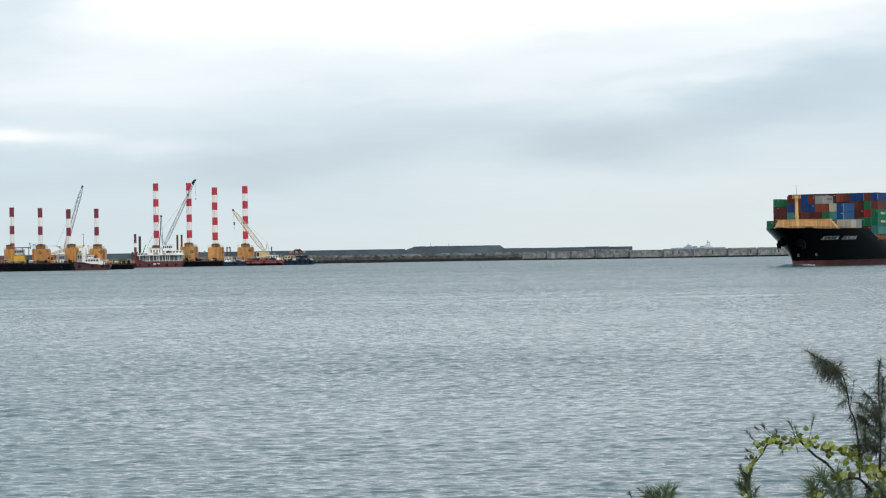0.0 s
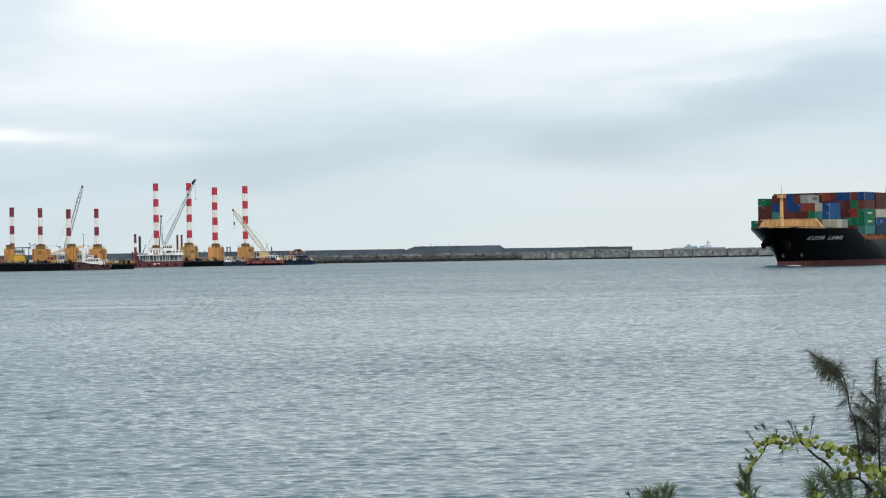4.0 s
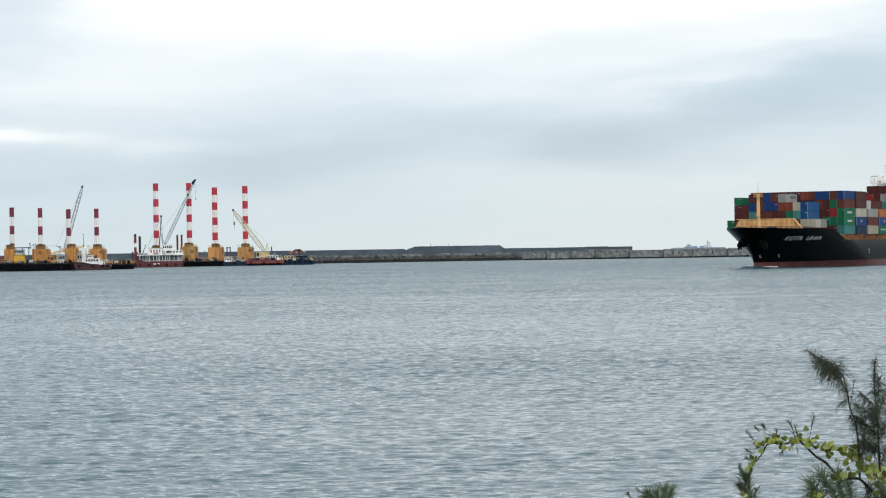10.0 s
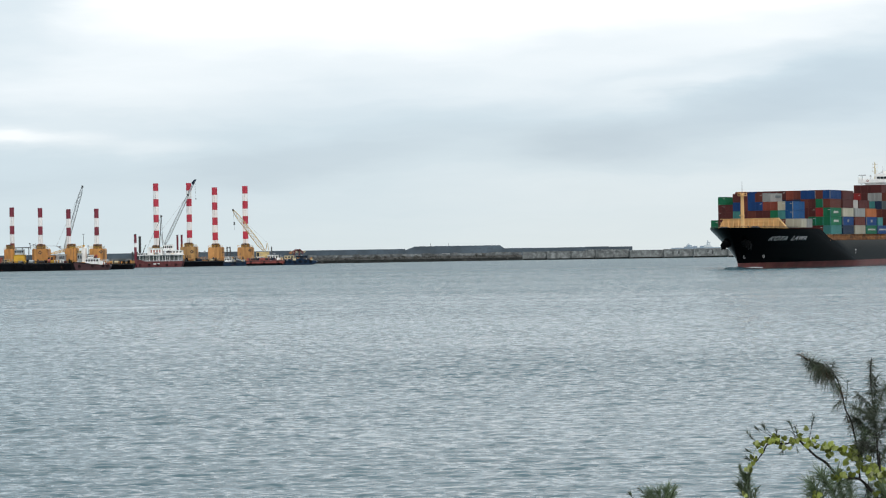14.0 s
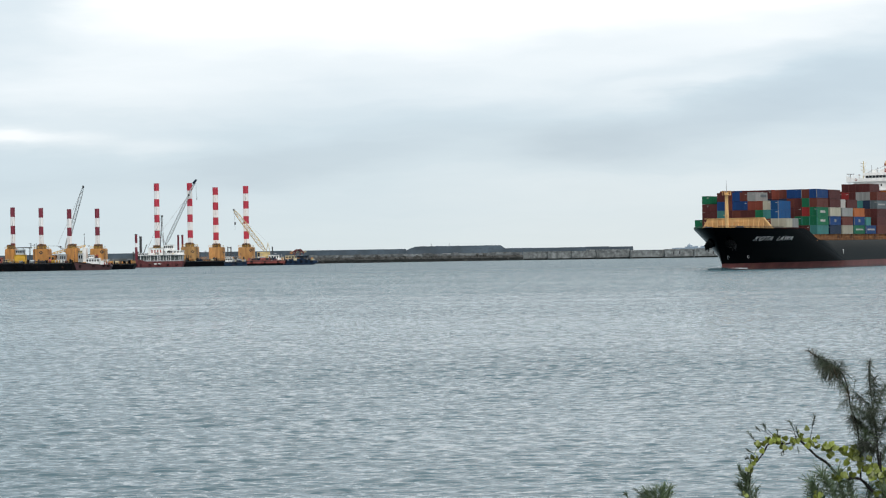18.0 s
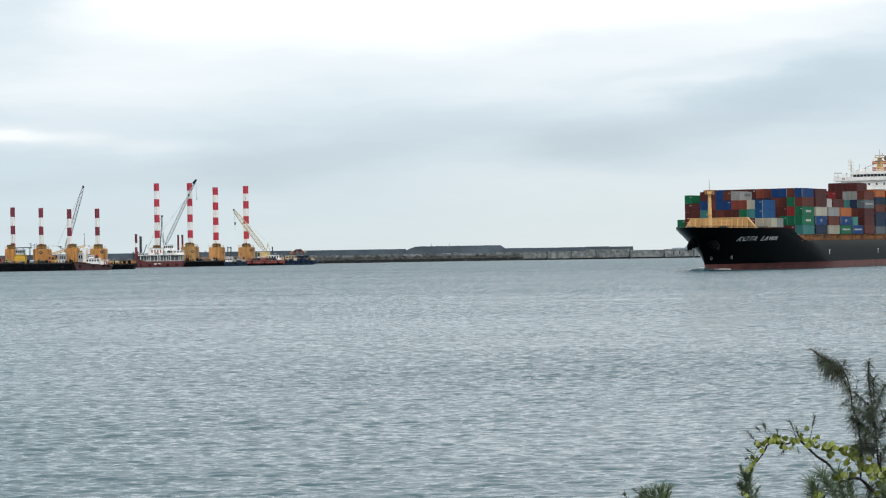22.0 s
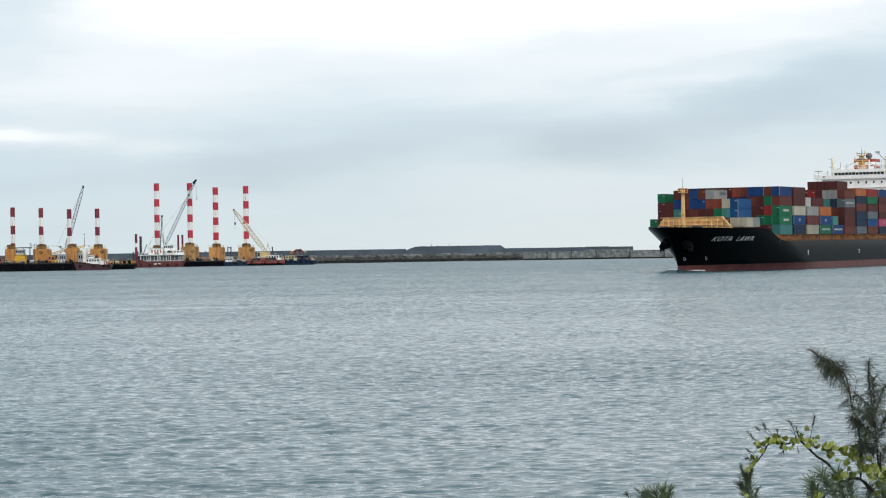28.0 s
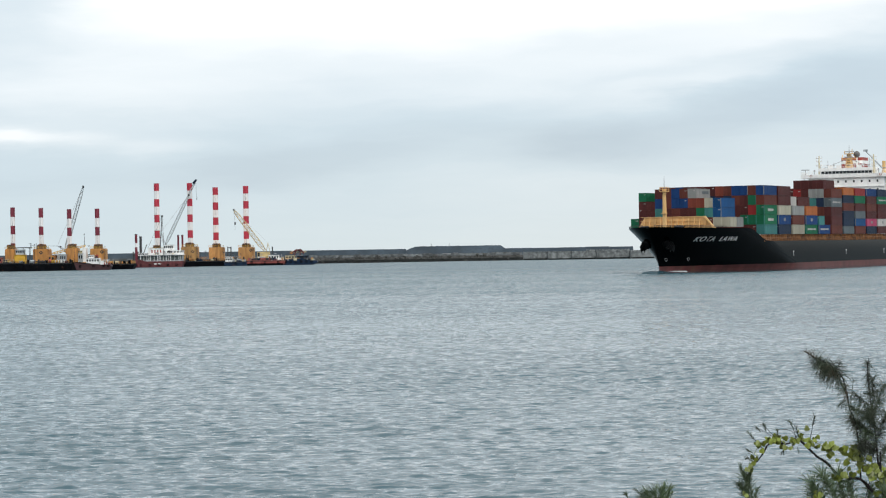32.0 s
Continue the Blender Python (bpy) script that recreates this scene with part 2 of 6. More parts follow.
NEEDLE = mat("casuarina_needles", (0.05, 0.068, 0.042), 0.75, var=0.4, scale=3.0, per_object=0.3)
NEEDLE_DRY = mat("dry_casuarina_needles", (0.10, 0.078, 0.046), 0.8, var=0.35, scale=3.0, per_object=0.25)
NEEDLE_FRESH = mat("fresh_casuarina_needles", (0.098, 0.145, 0.076), 0.7, var=0.4, scale=3.0, per_object=0.3)
LEAF = mat("vine_leaf", (0.19, 0.235, 0.038), 0.45, var=0.3, scale=9.0, per_object=0.45)


# ---------------------------------------------------------------- mesh helpers
class Geo:
    """Collects corners and faces of one mesh."""

    def __init__(self):
        self.v, self.f = [], []

    def face(self, pts):
        k = len(self.v)
        self.v.extend([tuple(p) for p in pts])
        self.f.append(tuple(range(k, k + len(pts))))
        return self

    def box(self, x0, x1, y0, y1, z0, z1):
        k = len(self.v)
        self.v += [(x0, y0, z0), (x1, y0, z0), (x1, y1, z0), (x0, y1, z0), (x0, y0, z1), (x1, y0, z1), (x1, y1, z1), (x0, y1, z1)]
        self.f += [tuple(k + i for i in q) for q in ((3, 2, 1, 0), (4, 5, 6, 7), (0, 1, 5, 4), (1, 2, 6, 5), (2, 3, 7, 6), (3, 0, 4, 7))]
        return self

    def prism(self, outline, h0, h1, axis="z"):
        """Extrudes an outline of (a, b) points from h0 to h1 along an axis."""
        put = {"z": lambda a, b, h: (a, b, h), "y": lambda a, b, h: (a, h, b), "x": lambda a, b, h: (h, a, b)}[axis]
        n, k = len(outline), len(self.v)
        self.v += [put(a, b, h0) for a, b in outline] + [put(a, b, h1) for a, b in outline]
        self.f += [tuple(k + i for i in reversed(range(n))), tuple(k + n + i for i in range(n))]
        self.f += [(k + i, k + (i + 1) % n, k + n + (i + 1) % n, k + n + i) for i in range(n)]
        return self

    def rod(self, p, q, r, r2=None, n=6):
        """A round or square bar from p to q."""
        p, q = Vector(p), Vector(q)
        r2 = r if r2 is None else r2
        d = q - p
        if d.length < 1e-6:
            return self
        a = d.orthogonal().normalized()
        c = d.normalized().cross(a)
        k = len(self.v)
        for o, rr in ((p, r), (q, r2)):
            self.v += [tuple(o + (a * math.cos(2 * math.pi * (i + 0.5) / n) + c * math.sin(2 * math.pi * (i + 0.5) / n)) * rr) for i in range(n)]
        self.f += [(k + i, k + (i + 1) % n, k + n + (i + 1) % n, k + n + i) for i in range(n)]
        self.f += [tuple(k + i for i in reversed(range(n))), tuple(k + n + i for i in range(n))]
        return self

    def lattice(self, p, q, w0, w1, bays, r, side=(0, 1, 0)):
        """A square lattice boom from p to q, w0 wide at its foot and w1 at its head."""
        p, q, a = Vector(p), Vector(q), Vector(side).normalized()
        d = (q - p).normalized()
        a = (a - d * a.dot(d)).normalized()
        c = d.cross(a)

        def corner(i, t):
            w = min(1.0, t * 5 + 0.35, (1 - t) * 5 + 0.35) * (w0 + (w1 - w0) * t) / 2
            return p + (q - p) * t + a * w * (1, 1, -1, -1)[i] + c * w * (1, -1, -1, 1)[i]

        for i in range(4):
            for j in range(bays):
                s, t = j / bays, (j + 1) / bays
                self.rod(corner(i, s), corner(i, t), r, n=4)
                self.rod(corner(i, s), corner((i + 1) % 4, t), r * 0.6, n=3)
                self.rod(corner(i, t), corner((i + 1) % 4, t), r * 0.6, n=3)
        return self

    def rail(self, pts, h=1.1, step=1.5, r=0.035):
        """A guard rail along a line of points."""
        for p, q in zip(pts, pts[1:]):
            p, q = Vector(p), Vector(q)
            n = max(1, round((q - p).length / step))
            for i in range(n + 1):
                b = p.lerp(q, i / n)
                self.rod(b, b + Vector((0, 0, h)), r, n=4)
            for k in (0.5, 1.0):
                self.rod(p + Vector((0, 0, h * k)), q + Vector((0, 0, h * k)), r, n=4)
        return self

    def ring(self, c, r, r_tube, n=12):
        c = Vector(c)
        pts = [c + Vector((0, math.cos(2 * math.pi * i / n) * r, math.sin(2 * math.pi * i / n) * r)) for i in range(n)]
        for i in range(n):
            self.rod(pts[i], pts[(i + 1) % n], r_tube, n=4)
        return self

    def ball(self, c, r, n=10):
        k = len(self.v)
        for j in range(n // 2 + 1):
            th = math.pi * j / (n // 2)
            self.v += [(c[0] + r * math.sin(th) * math.cos(2 * math.pi * i / n), c[1] + r * math.sin(th) * math.sin(2 * math.pi * i / n), c[2] + r * math.cos(th)) for i in range(n)]
        self.f += [(k + j * n + i, k + (j + 1) * n + i, k + (j + 1) * n + (i + 1) % n, k + j * n + (i + 1) % n) for j in range(n // 2) for i in range(n)]
        return self

    def mesh(self, name, material, smooth=False):
        me = bpy.data.meshes.new(name)
        me.from_pydata(self.v, [], self.f)
        me.materials.append(material)
        if smooth:
            for p in me.polygons:
                p.use_smooth = True
        me.update()
        return me


def part(name, geo, material, parent, label="", at=None, smooth=False):
    """Links a mesh as one object under a thing or a part."""
    ob = new(name, geo.mesh(name, material, smooth) if isinstance(geo, Geo) else geo)
    ob.parent = parent
    if at is not None:
        ob.matrix_basis = at
    if label:
        tagged(ob, label)
    return ob


def thing(name, label, category, at=None, group="", kind="", geo=None, material=None):
    ob = new(name, geo.mesh(name, material) if geo else None)
    if at is not None:
        ob.matrix_basis = at
    return tagged(ob, label, category, group, kind)


# ---------------------------------------------------------------- water and bank
def waves(x, y, reach):
    """Wind chop of many short-crested wave trains, crests sharper than troughs: the shifts in x, y and z. reach: the mesh's local step."""
    rng = np.random.RandomState(4)
    dx, dy, dz = np.zeros_like(x), np.zeros_like(x), np.zeros_like(x)
    for k in range(80):
        length = 0.42 * (7.5 / 0.42) ** (k / 79.0)
        turn = rng.normal(0.0, 0.42 if length < 1.2 else 0.24) + radians(87)
        steep = CHOP * (0.5 + rng.rand()) * min(1.0, (0.9 / length) ** 1.5)
        kk = 2 * math.pi / length
        ph = rng.rand() * 6.283
        a = np.clip(length / (2.4 * reach) - 0.4, 0.0, 1.0) * steep / kk
        w = kk * (x * math.cos(turn) + y * math.sin(turn)) + ph + 1.5 * np.sin(x * 0.031 + k) + 1.5 * np.sin(y * 0.027 + 2 * k)
        sw, cw = np.sin(w), np.cos(w)
        dz += a * sw
        dx += a * cw * math.cos(turn)
        dy += a * cw * math.sin(turn)
    # gusts: calmer and livelier stretches; the open fairway is livelier than the water by the bank
    gust = 0.95 + 0.25 * np.sin(x * 0.021 + 0.03 * y) * np.sin(y * 0.023 - 0.4) + 0.2 * np.sin(x * 0.09 + 1.0) * np.sin(y * 0.051)
    gust *= 1.0 + 1.2 * np.clip((y - 130.0) / 420.0, 0.0, 1.0)
    gust *= 1.0 - 0.65 * np.exp(-((y - 324.0 - 0.05 * x - 4.0 * np.sin(x * 0.06)) / 6.0) ** 2)
    gust[(y > 1900) | (y < 52)] = 0.0
    return dx * gust * 0.7, dy * gust * 0.7, dz * gust


CHOP = 0.038


def water_sheet():
    """One sheet to the horizon, its mesh finest by the bank and ever coarser away from it."""
    away = [50.0]
    while away[-1] < 1900:
        d = away[-1]
        away.append(d + 0.16 + 0.0078 * max(0.0, d - 150.0))
    ys = np.array([-9000.0, -1500.0, -200.0, 20.0] + away + [4000.0, 14000.0])
    fan = np.tan(np.linspace(-1.0, 1.0, 861) * radians(12.4))
    spread = np.clip(ys, 50.0, 1900.0)[:, None]
    outer = np.array([14000.0, 4000.0, 1200.0])
    gx = np.concatenate([np.repeat(-outer[None, :], len(ys), 0), fan[None, :] * (spread + 50.0), np.repeat(outer[::-1][None, :], len(ys), 0)], 1)
    gy = np.repeat(ys[:, None], gx.shape[1], 1)
    step = np.maximum(np.abs(np.gradient(gx, axis=1)), 0.55 * np.gradient(gy, axis=0))
    dx, dy, z = waves(gx, gy, step)
    for e in (0, 1, 2, 3, -4, -3, -2, -1):
        dx[:, e] = dy[:, e] = z[:, e] = 0.0
    ny, nx = gx.shape
    me = bpy.data.meshes.new("water")
    me.vertices.add(nx * ny)
    me.vertices.foreach_set("co", np.stack([gx + dx, gy + dy, z], -1).astype(np.float32).ravel())
    i = np.arange(nx * ny).reshape(ny, nx)
    quads = np.stack([i[:-1, :-1], i[:-1, 1:], i[1:, 1:], i[1:, :-1]], -1).reshape(-1, 4)
    me.loops.add(quads.size)
    me.loops.foreach_set("vertex_index", quads.ravel().astype(np.int32))
    me.polygons.add(len(quads))
    me.polygons.foreach_set("loop_start", np.arange(0, quads.size, 4, dtype=np.int32))
    me.polygons.foreach_set("use_smooth", np.ones(len(quads), dtype=bool))
    me.update()
    me.validate()
    me.materials.append(WATER)
    return tagged(new("water", me), "grey-green choppy harbour water under an overcast sky", "water", kind="structure")


SEA = -0.33
water = water_sheet()


def bank():
    g = Geo()
    prof = [(-60, 5.6), (2, 5.5), (8, 4.6), (16, 3.0), (24, 1.6), (32, 0.3), (44, -2.5)]
    xs = [-80 + 4 * i for i in range(41)]
    for y, z in prof:
        for x in xs:
            g.v.append((x, y, z + 0.25 * noise.noise((x * 0.3, y * 0.3, 1.7))))
    m = len(xs)
    g.f = [(j * m + i, j * m + i + 1, (j + 1) * m + i + 1, (j + 1) * m + i) for j in range(len(prof) - 1) for i in range(m - 1)]
    return thing("ground", "bare brown earth bank sloping to the water", "ground", kind="structure", geo=g, material=SOIL)


bank()

# ---------------------------------------------------------------- the container ship
TH = radians(25.36)
SHIP_X, SHIP_Y = 79.12, 715.44      # where it stands at the end, nearly stem on, slowing and turning a little


def ship_pose(t):
    d = 32 - t
    return pose(SHIP_X + 1.75777 * d + 0.00093 * d * d, SHIP_Y + 4.50568 * d - 0.01175 * d * d, -0.25, 0, 0, -90 - math.degrees(TH) - 0.0352 * d)


SHIP_ROWS = [(t, ship_pose(t)) for t in (0.0, 4.0, 8.0, 12.0, 16.0, 20.0, 24.0, 28.0, 32.0)]
HALF, DECK_FORE, DECK_MAIN, BOOT = 16.15, 12.2, 8.45, 1.75
PITCH, BOX_L, BOX_W, BOX_H = 13.8, 12.19, 2.44, 2.78


def stem_s(z):
    return -45.0 - 8.0 * (max(z, 0) / DECK_FORE) ** 1.5


def half_breadth(s, z):
    """Half the hull's width at s metres aft of the second bay's front and z metres above the water."""
    w = min(1.0, max(0.0, z / DECK_FORE))
    full, stem = 34 - 42 * w, stem_s(z)
    if s < stem:
        return 0.0
    u = max(0.0, (full - s) / (full - stem))
    b = HALF * max(0.0, 1 - u ** (1.3 + 0.55 * w)) ** (1.0 - 0.46 * w)
    if s > 150:
        b *= 1 - 0.28 * ((s - 150) / 56) ** 2 * (1.4 - w)
    return b


def deck_z(s):
    if s < -14:
        return DECK_FORE + 0.5 * max(0, (-s - 14) / 40) ** 2
    k = min(1.0, (s + 14) / 18)
    k = k * k * (3 - 2 * k)
    return DECK_FORE + (DECK_MAIN - DECK_FORE) * k


def hull_shell(z_low, z_high, rows):
    """Both sides of the hull between two heights; z_high None means up to the deck."""
    g = Geo()
    cols = [0, 0.004, 0.012, 0.025, 0.045, 0.07, 0.1, 0.14, 0.19, 0.25] + [0.25 + 0.025 * i for i in range(1, 31)]
    aft = [44 + 12 * i for i in range(1, 14)] + [206]
    for side in (1, -1):
        k = len(g.v)
        n = len(cols) + len(aft)
        for j in range(rows + 1):
            for i in range(n):
                for it in range(3):
                    s = (stem_s(z_low) if it == 0 else s)
                    top = deck_z(s) if z_high is None else z_high
                    z = z_low + (top - z_low) * j / rows
                    s = stem_s(z) + (44 - stem_s(z)) * cols[i] if i < len(cols) else aft[i - len(cols)]
                g.v.append((-s, side * half_breadth(s, z), z))
        for j in range(rows):
            for i in range(n - 1):
                q = (k + j * n + i, k + j * n + i + 1, k + (j + 1) * n + i + 1, k + (j + 1) * n + i)
                g.f.append(q if side < 0 else q[::-1])
    b = half_breadth(206, z_low)
    c = half_breadth(206, z_high or DECK_MAIN)
    g.face([(-206, -b, z_low), (-206, b, z_low), (-206, c, z_high or DECK_MAIN), (-206, -c, z_high or DECK_MAIN)])
    return g


def ship_deck():
    g = Geo()
    ss = [-53.5, -52, -50, -47, -43, -38, -32, -25, -18, -14, -10, -5, 0, 4] + [4 + 14.4 * i for i in range(1, 15)]
    for s in ss:
        z = deck_z(s) - 0.35
        b = max(0.1, half_breadth(s, z) - 0.15)
        g.v += [(-s, -b, z), (-s, b, z)]
    g.f = [(2 * i, 2 * i + 1, 2 * i + 3, 2 * i + 2) for i in range(len(ss) - 1)]
    return g


def build_ship():
    ship = thing("container_ship", "black-hulled container ship under way with stacked containers", "ship", SHIP_ROWS[0][1])
    part("hull", hull_shell(BOOT, None, 20), HULL_BLACK, ship, "black painted flared hull", smooth=True)
    part("boot_top", hull_shell(-3.0, BOOT, 3), BOOT_RED, ship, "dull red boot top at the waterline", smooth=True)
    part("deck", ship_deck(), DECK_GREY, ship)
    # wave breaker on the forecastle, with stiffeners and sloping port end
    s0, y0, y1 = -31.0, -12.0, 8.95
    z0, z1 = DECK_FORE, 15.6
    g = Geo().prism([(y0 + 0.3, z0 - 0.3), (y1 + 3.1, z0 - 0.3), (y1, z1), (y0 + 2.6, z1)], -s0 - 0.12, -s0, "x")
    wb = part("wave_breaker", g, SHIP_BUFF, ship, "buff yellow steel wave breaker with stiffeners")
    n = 11
    for i in range(n + 1):
        y = y0 + 2.7 + (y1 - y0 - 2.7) * i / n
        part("stiffener", Geo().prism([(-s0 + 0.002, z0 - 0.3), (-s0 + 1.1, z0 - 0.3), (-s0 + 0.25, z1 - 0.05), (-s0 + 0.002, z1 - 0.05)], y - 0.09, y + 0.09, "y"), SHIP_BUFF, wb)
    for z in (z0 + 1.1, z0 + 2.2, z1 - 0.08):
        part("rail", Geo().box(-s0, -s0 + 0.42, y0 + 1.6, y1 + 0.2, z, z + 0.14), SHIP_BUFF, wb)
    part("end_brace", Geo().prism([(y1 + 0.05, z1), (y1 + 3.35, z0 - 0.3), (y1 + 2.8, z0 - 0.3), (y1 - 0.4, z1)], -s0, -s0 + 0.9, "x"), SHIP_BUFF, wb)
    # foremast
    ms = 40.0
    mast = part("foremast", Geo().rod((ms, 0, DECK_FORE - 0.3), (ms, 0, 23.4), 0.62, 0.48, 14), SHIP_BUFF, ship, "buff yellow tubular foremast")
    part("platform", Geo().prism([(ms + 1.5 * math.cos(a), 1.5 * math.sin(a)) for a in [math.pi / 4 * i for i in range(8)]], 22.6, 22.75), SHIP_BUFF, mast)
    ring = [(ms + 1.4 * math.cos(math.pi / 4 * i), 1.4 * math.sin(math.pi / 4 * i)) for i in range(9)]
    for h in (0.55, 1.1):
        hoop = Geo()
        for (x0, y0), (x1, y1) in zip(ring, ring[1:]):
            hoop.rod((x0, y0, 22.75 + h), (x1, y1, 22.75 + h), 0.05, n=4)
        part("guard_rail", hoop, SHIP_BUFF, mast)
    for px, py in ring[:-1]:
        part("rail_post", Geo().rod((px, py, 22.75), (px, py, 23.85), 0.05, n=4), SHIP_BUFF, mast)
    part("topmast", Geo().rod((ms, 0, 23.4), (ms, 0, 27.0), 0.11, 0.05), STEEL, mast)
    part("lamp_bracket", Geo().box(ms - 0.2, ms + 1.0, -0.7, 0.7, 16.4, 16.6).box(ms + 0.4, ms + 0.9, -0.3, 0.3, 16.6, 17.3), SHIP_BUFF, mast)
    # anchors in their pockets
    for side in (1, -1):
        z, s = 7.4, -46.2
        hb = half_breadth(s, z + 0.8)
        lo, hi = sorted((side * (hb - 1.2), side * (hb + (0.35 if side < 0 else 0.05))))
        k = side * hb
        claw = [(k - side * 0.8, z + 2.0), (k + side * 0.9, z + 1.3), (k + side * 1.7, z - 0.1), (k + side * 1.3, z - 1.3), (k + side * 0.7, z - 0.5), (k - side * 0.2, z - 0.9)]
        a = part("anchor", Geo().prism(claw, -s - 1.0, -s + 1.0, "x"), ANCHOR_BLACK, ship, "black iron bow anchor")
        for f in (-1.3, 1.3):
            part("fluke", Geo().prism([(k + side * 0.5, z + 0.2), (k + side * 1.5, z + 0.1), (k + side * 1.1, z - 1.7)], -s + f - 0.25, -s + f + 0.25, "x"), ANCHOR_BLACK, a)
        part("bolster", Geo().prism([(-s + 1.5 * math.cos(k), z + 0.9 + 1.5 * math.sin(k)) for k in [math.pi / 6 * i for i in range(12)]], lo, hi, "y"), ANCHOR_BLACK, a)
    # forecastle bulwark rail and gear
    for side in (1, -1):
        pts = [(-s, side * (half_breadth(s, deck_z(s)) - 0.12), deck_z(s)) for s in (-53, -50, -46, -40, -34, -28)]
        part("bulwark_rail", Geo().rail(pts, 0.5, 2.0, 0.05), STEEL_DARK, ship)
    for y in (-5.0, 5.0):
        part("windlass", Geo().rod((42.5, y - 1.0, 12.5), (42.5, y + 1.0, 12.5), 0.55, n=12).box(42, 43, y - 1.3, y - 1.0, 11.9, 12.9).box(42, 43, y + 1.0, y + 1.3, 11.9, 12.9), STEEL_DARK, ship)
    # hatch coamings and lashing posts along the port and starboard edges
    for i in range(10):
        x = -i * PITCH
        for side in (1, -1):
            y = side * 15.3
            lo, hi = sorted((y - 0.15 * side, y))
            cm = part("hatch_coaming", Geo().box(x - BOX_L, x, lo - 0.1, hi + 0.1, DECK_MAIN - 0.4, 10.32), DECK_ORANGE, ship, "rust-stained orange hatch coaming")
            if side > 0:
                for k in range(7):
                    part("post", Geo().box(x - 0.4 - k * 1.9, x - 0.1 - k * 1.9, y + 0.12, y + 0.7, DECK_MAIN - 0.3, 10.32), DECK_ORANGE, cm)
                part("walkway_rail", Geo().rail([(x, 16.0, DECK_MAIN - 0.05), (x - PITCH, 16.0, DECK_MAIN - 0.05)], 1.0, 2.3, 0.05), DECK_ORANGE, cm)
    hatch = Geo()
    for i in range(10):
        hatch.box(-i * PITCH - BOX_L, -i * PITCH, -15.1, 15.1, 9.4, 10.3)
    part("hatch_covers", hatch, DECK_ORANGE, ship)
    # hull marks
    for s, z in ((28, 4.6), (85, 4.6), (131, 4.6)):
        part("draught_mark", Geo().box(-s - 0.18, -s + 0.18, HALF + 0.01, HALF + 0.03, z - 0.7, z + 0.5).box(-s - 0.6, -s + 0.6, HALF + 0.01, HALF + 0.03, z + 0.5, z + 0.75), LETTER_WHITE, ship)
    for s, z in ((-43.8, 3.6), (-35.0, 3.7)):
        y = half_breadth(s, z)
        turn = math.degrees(math.atan2(half_breadth(s + 1, z) - half_breadth(s - 1, z), 2.0))
        mk = Geo().ring((0, 0, 0), 0.45, 0.08, 10).rod((0, -0.5, 0.85), (0, 0.6, 0.9), 0.08)
        part("hull_mark", mk, STEEL, ship, "grey-white painted hull mark", at=pose(-s, y + 0.3, z, 0, 0, 90 - turn))
    build_bridge(ship)
    name_letters(ship)
    return ship


def name_letters(ship):
    """The ship's name along the flare, both bows."""
    for side in (1,):
        cu = bpy.data.curves.new("ship_name", "FONT")
        cu.body, cu.size, cu.extrude, cu.shear = "KOTA  LAWA", 1.9, 0.03, 0.15
        cu.space_character = 1.15
        tmp = bpy.data.objects.new("ship_name", cu)
        me = bpy.data.meshes.new_from_object(tmp)
        bpy.data.objects.remove(tmp)
        # wrap the letters on the hull
        xs = [v.co.x for v in me.vertices]
        w = max(xs)
        s_a, s_b = -38.6, -18.6
        for v in me.vertices:
            s = s_a + (s_b - s_a) * v.co.x / w
            z = 8.55 + v.co.y
            v.co = Vector((-s, half_breadth(s, z) + 0.06 + v.co.z, z))
        me.materials.append(LETTER_WHITE)
        part("ship_name", me, LETTER_WHITE, ship, "white slanted painted ship's name")


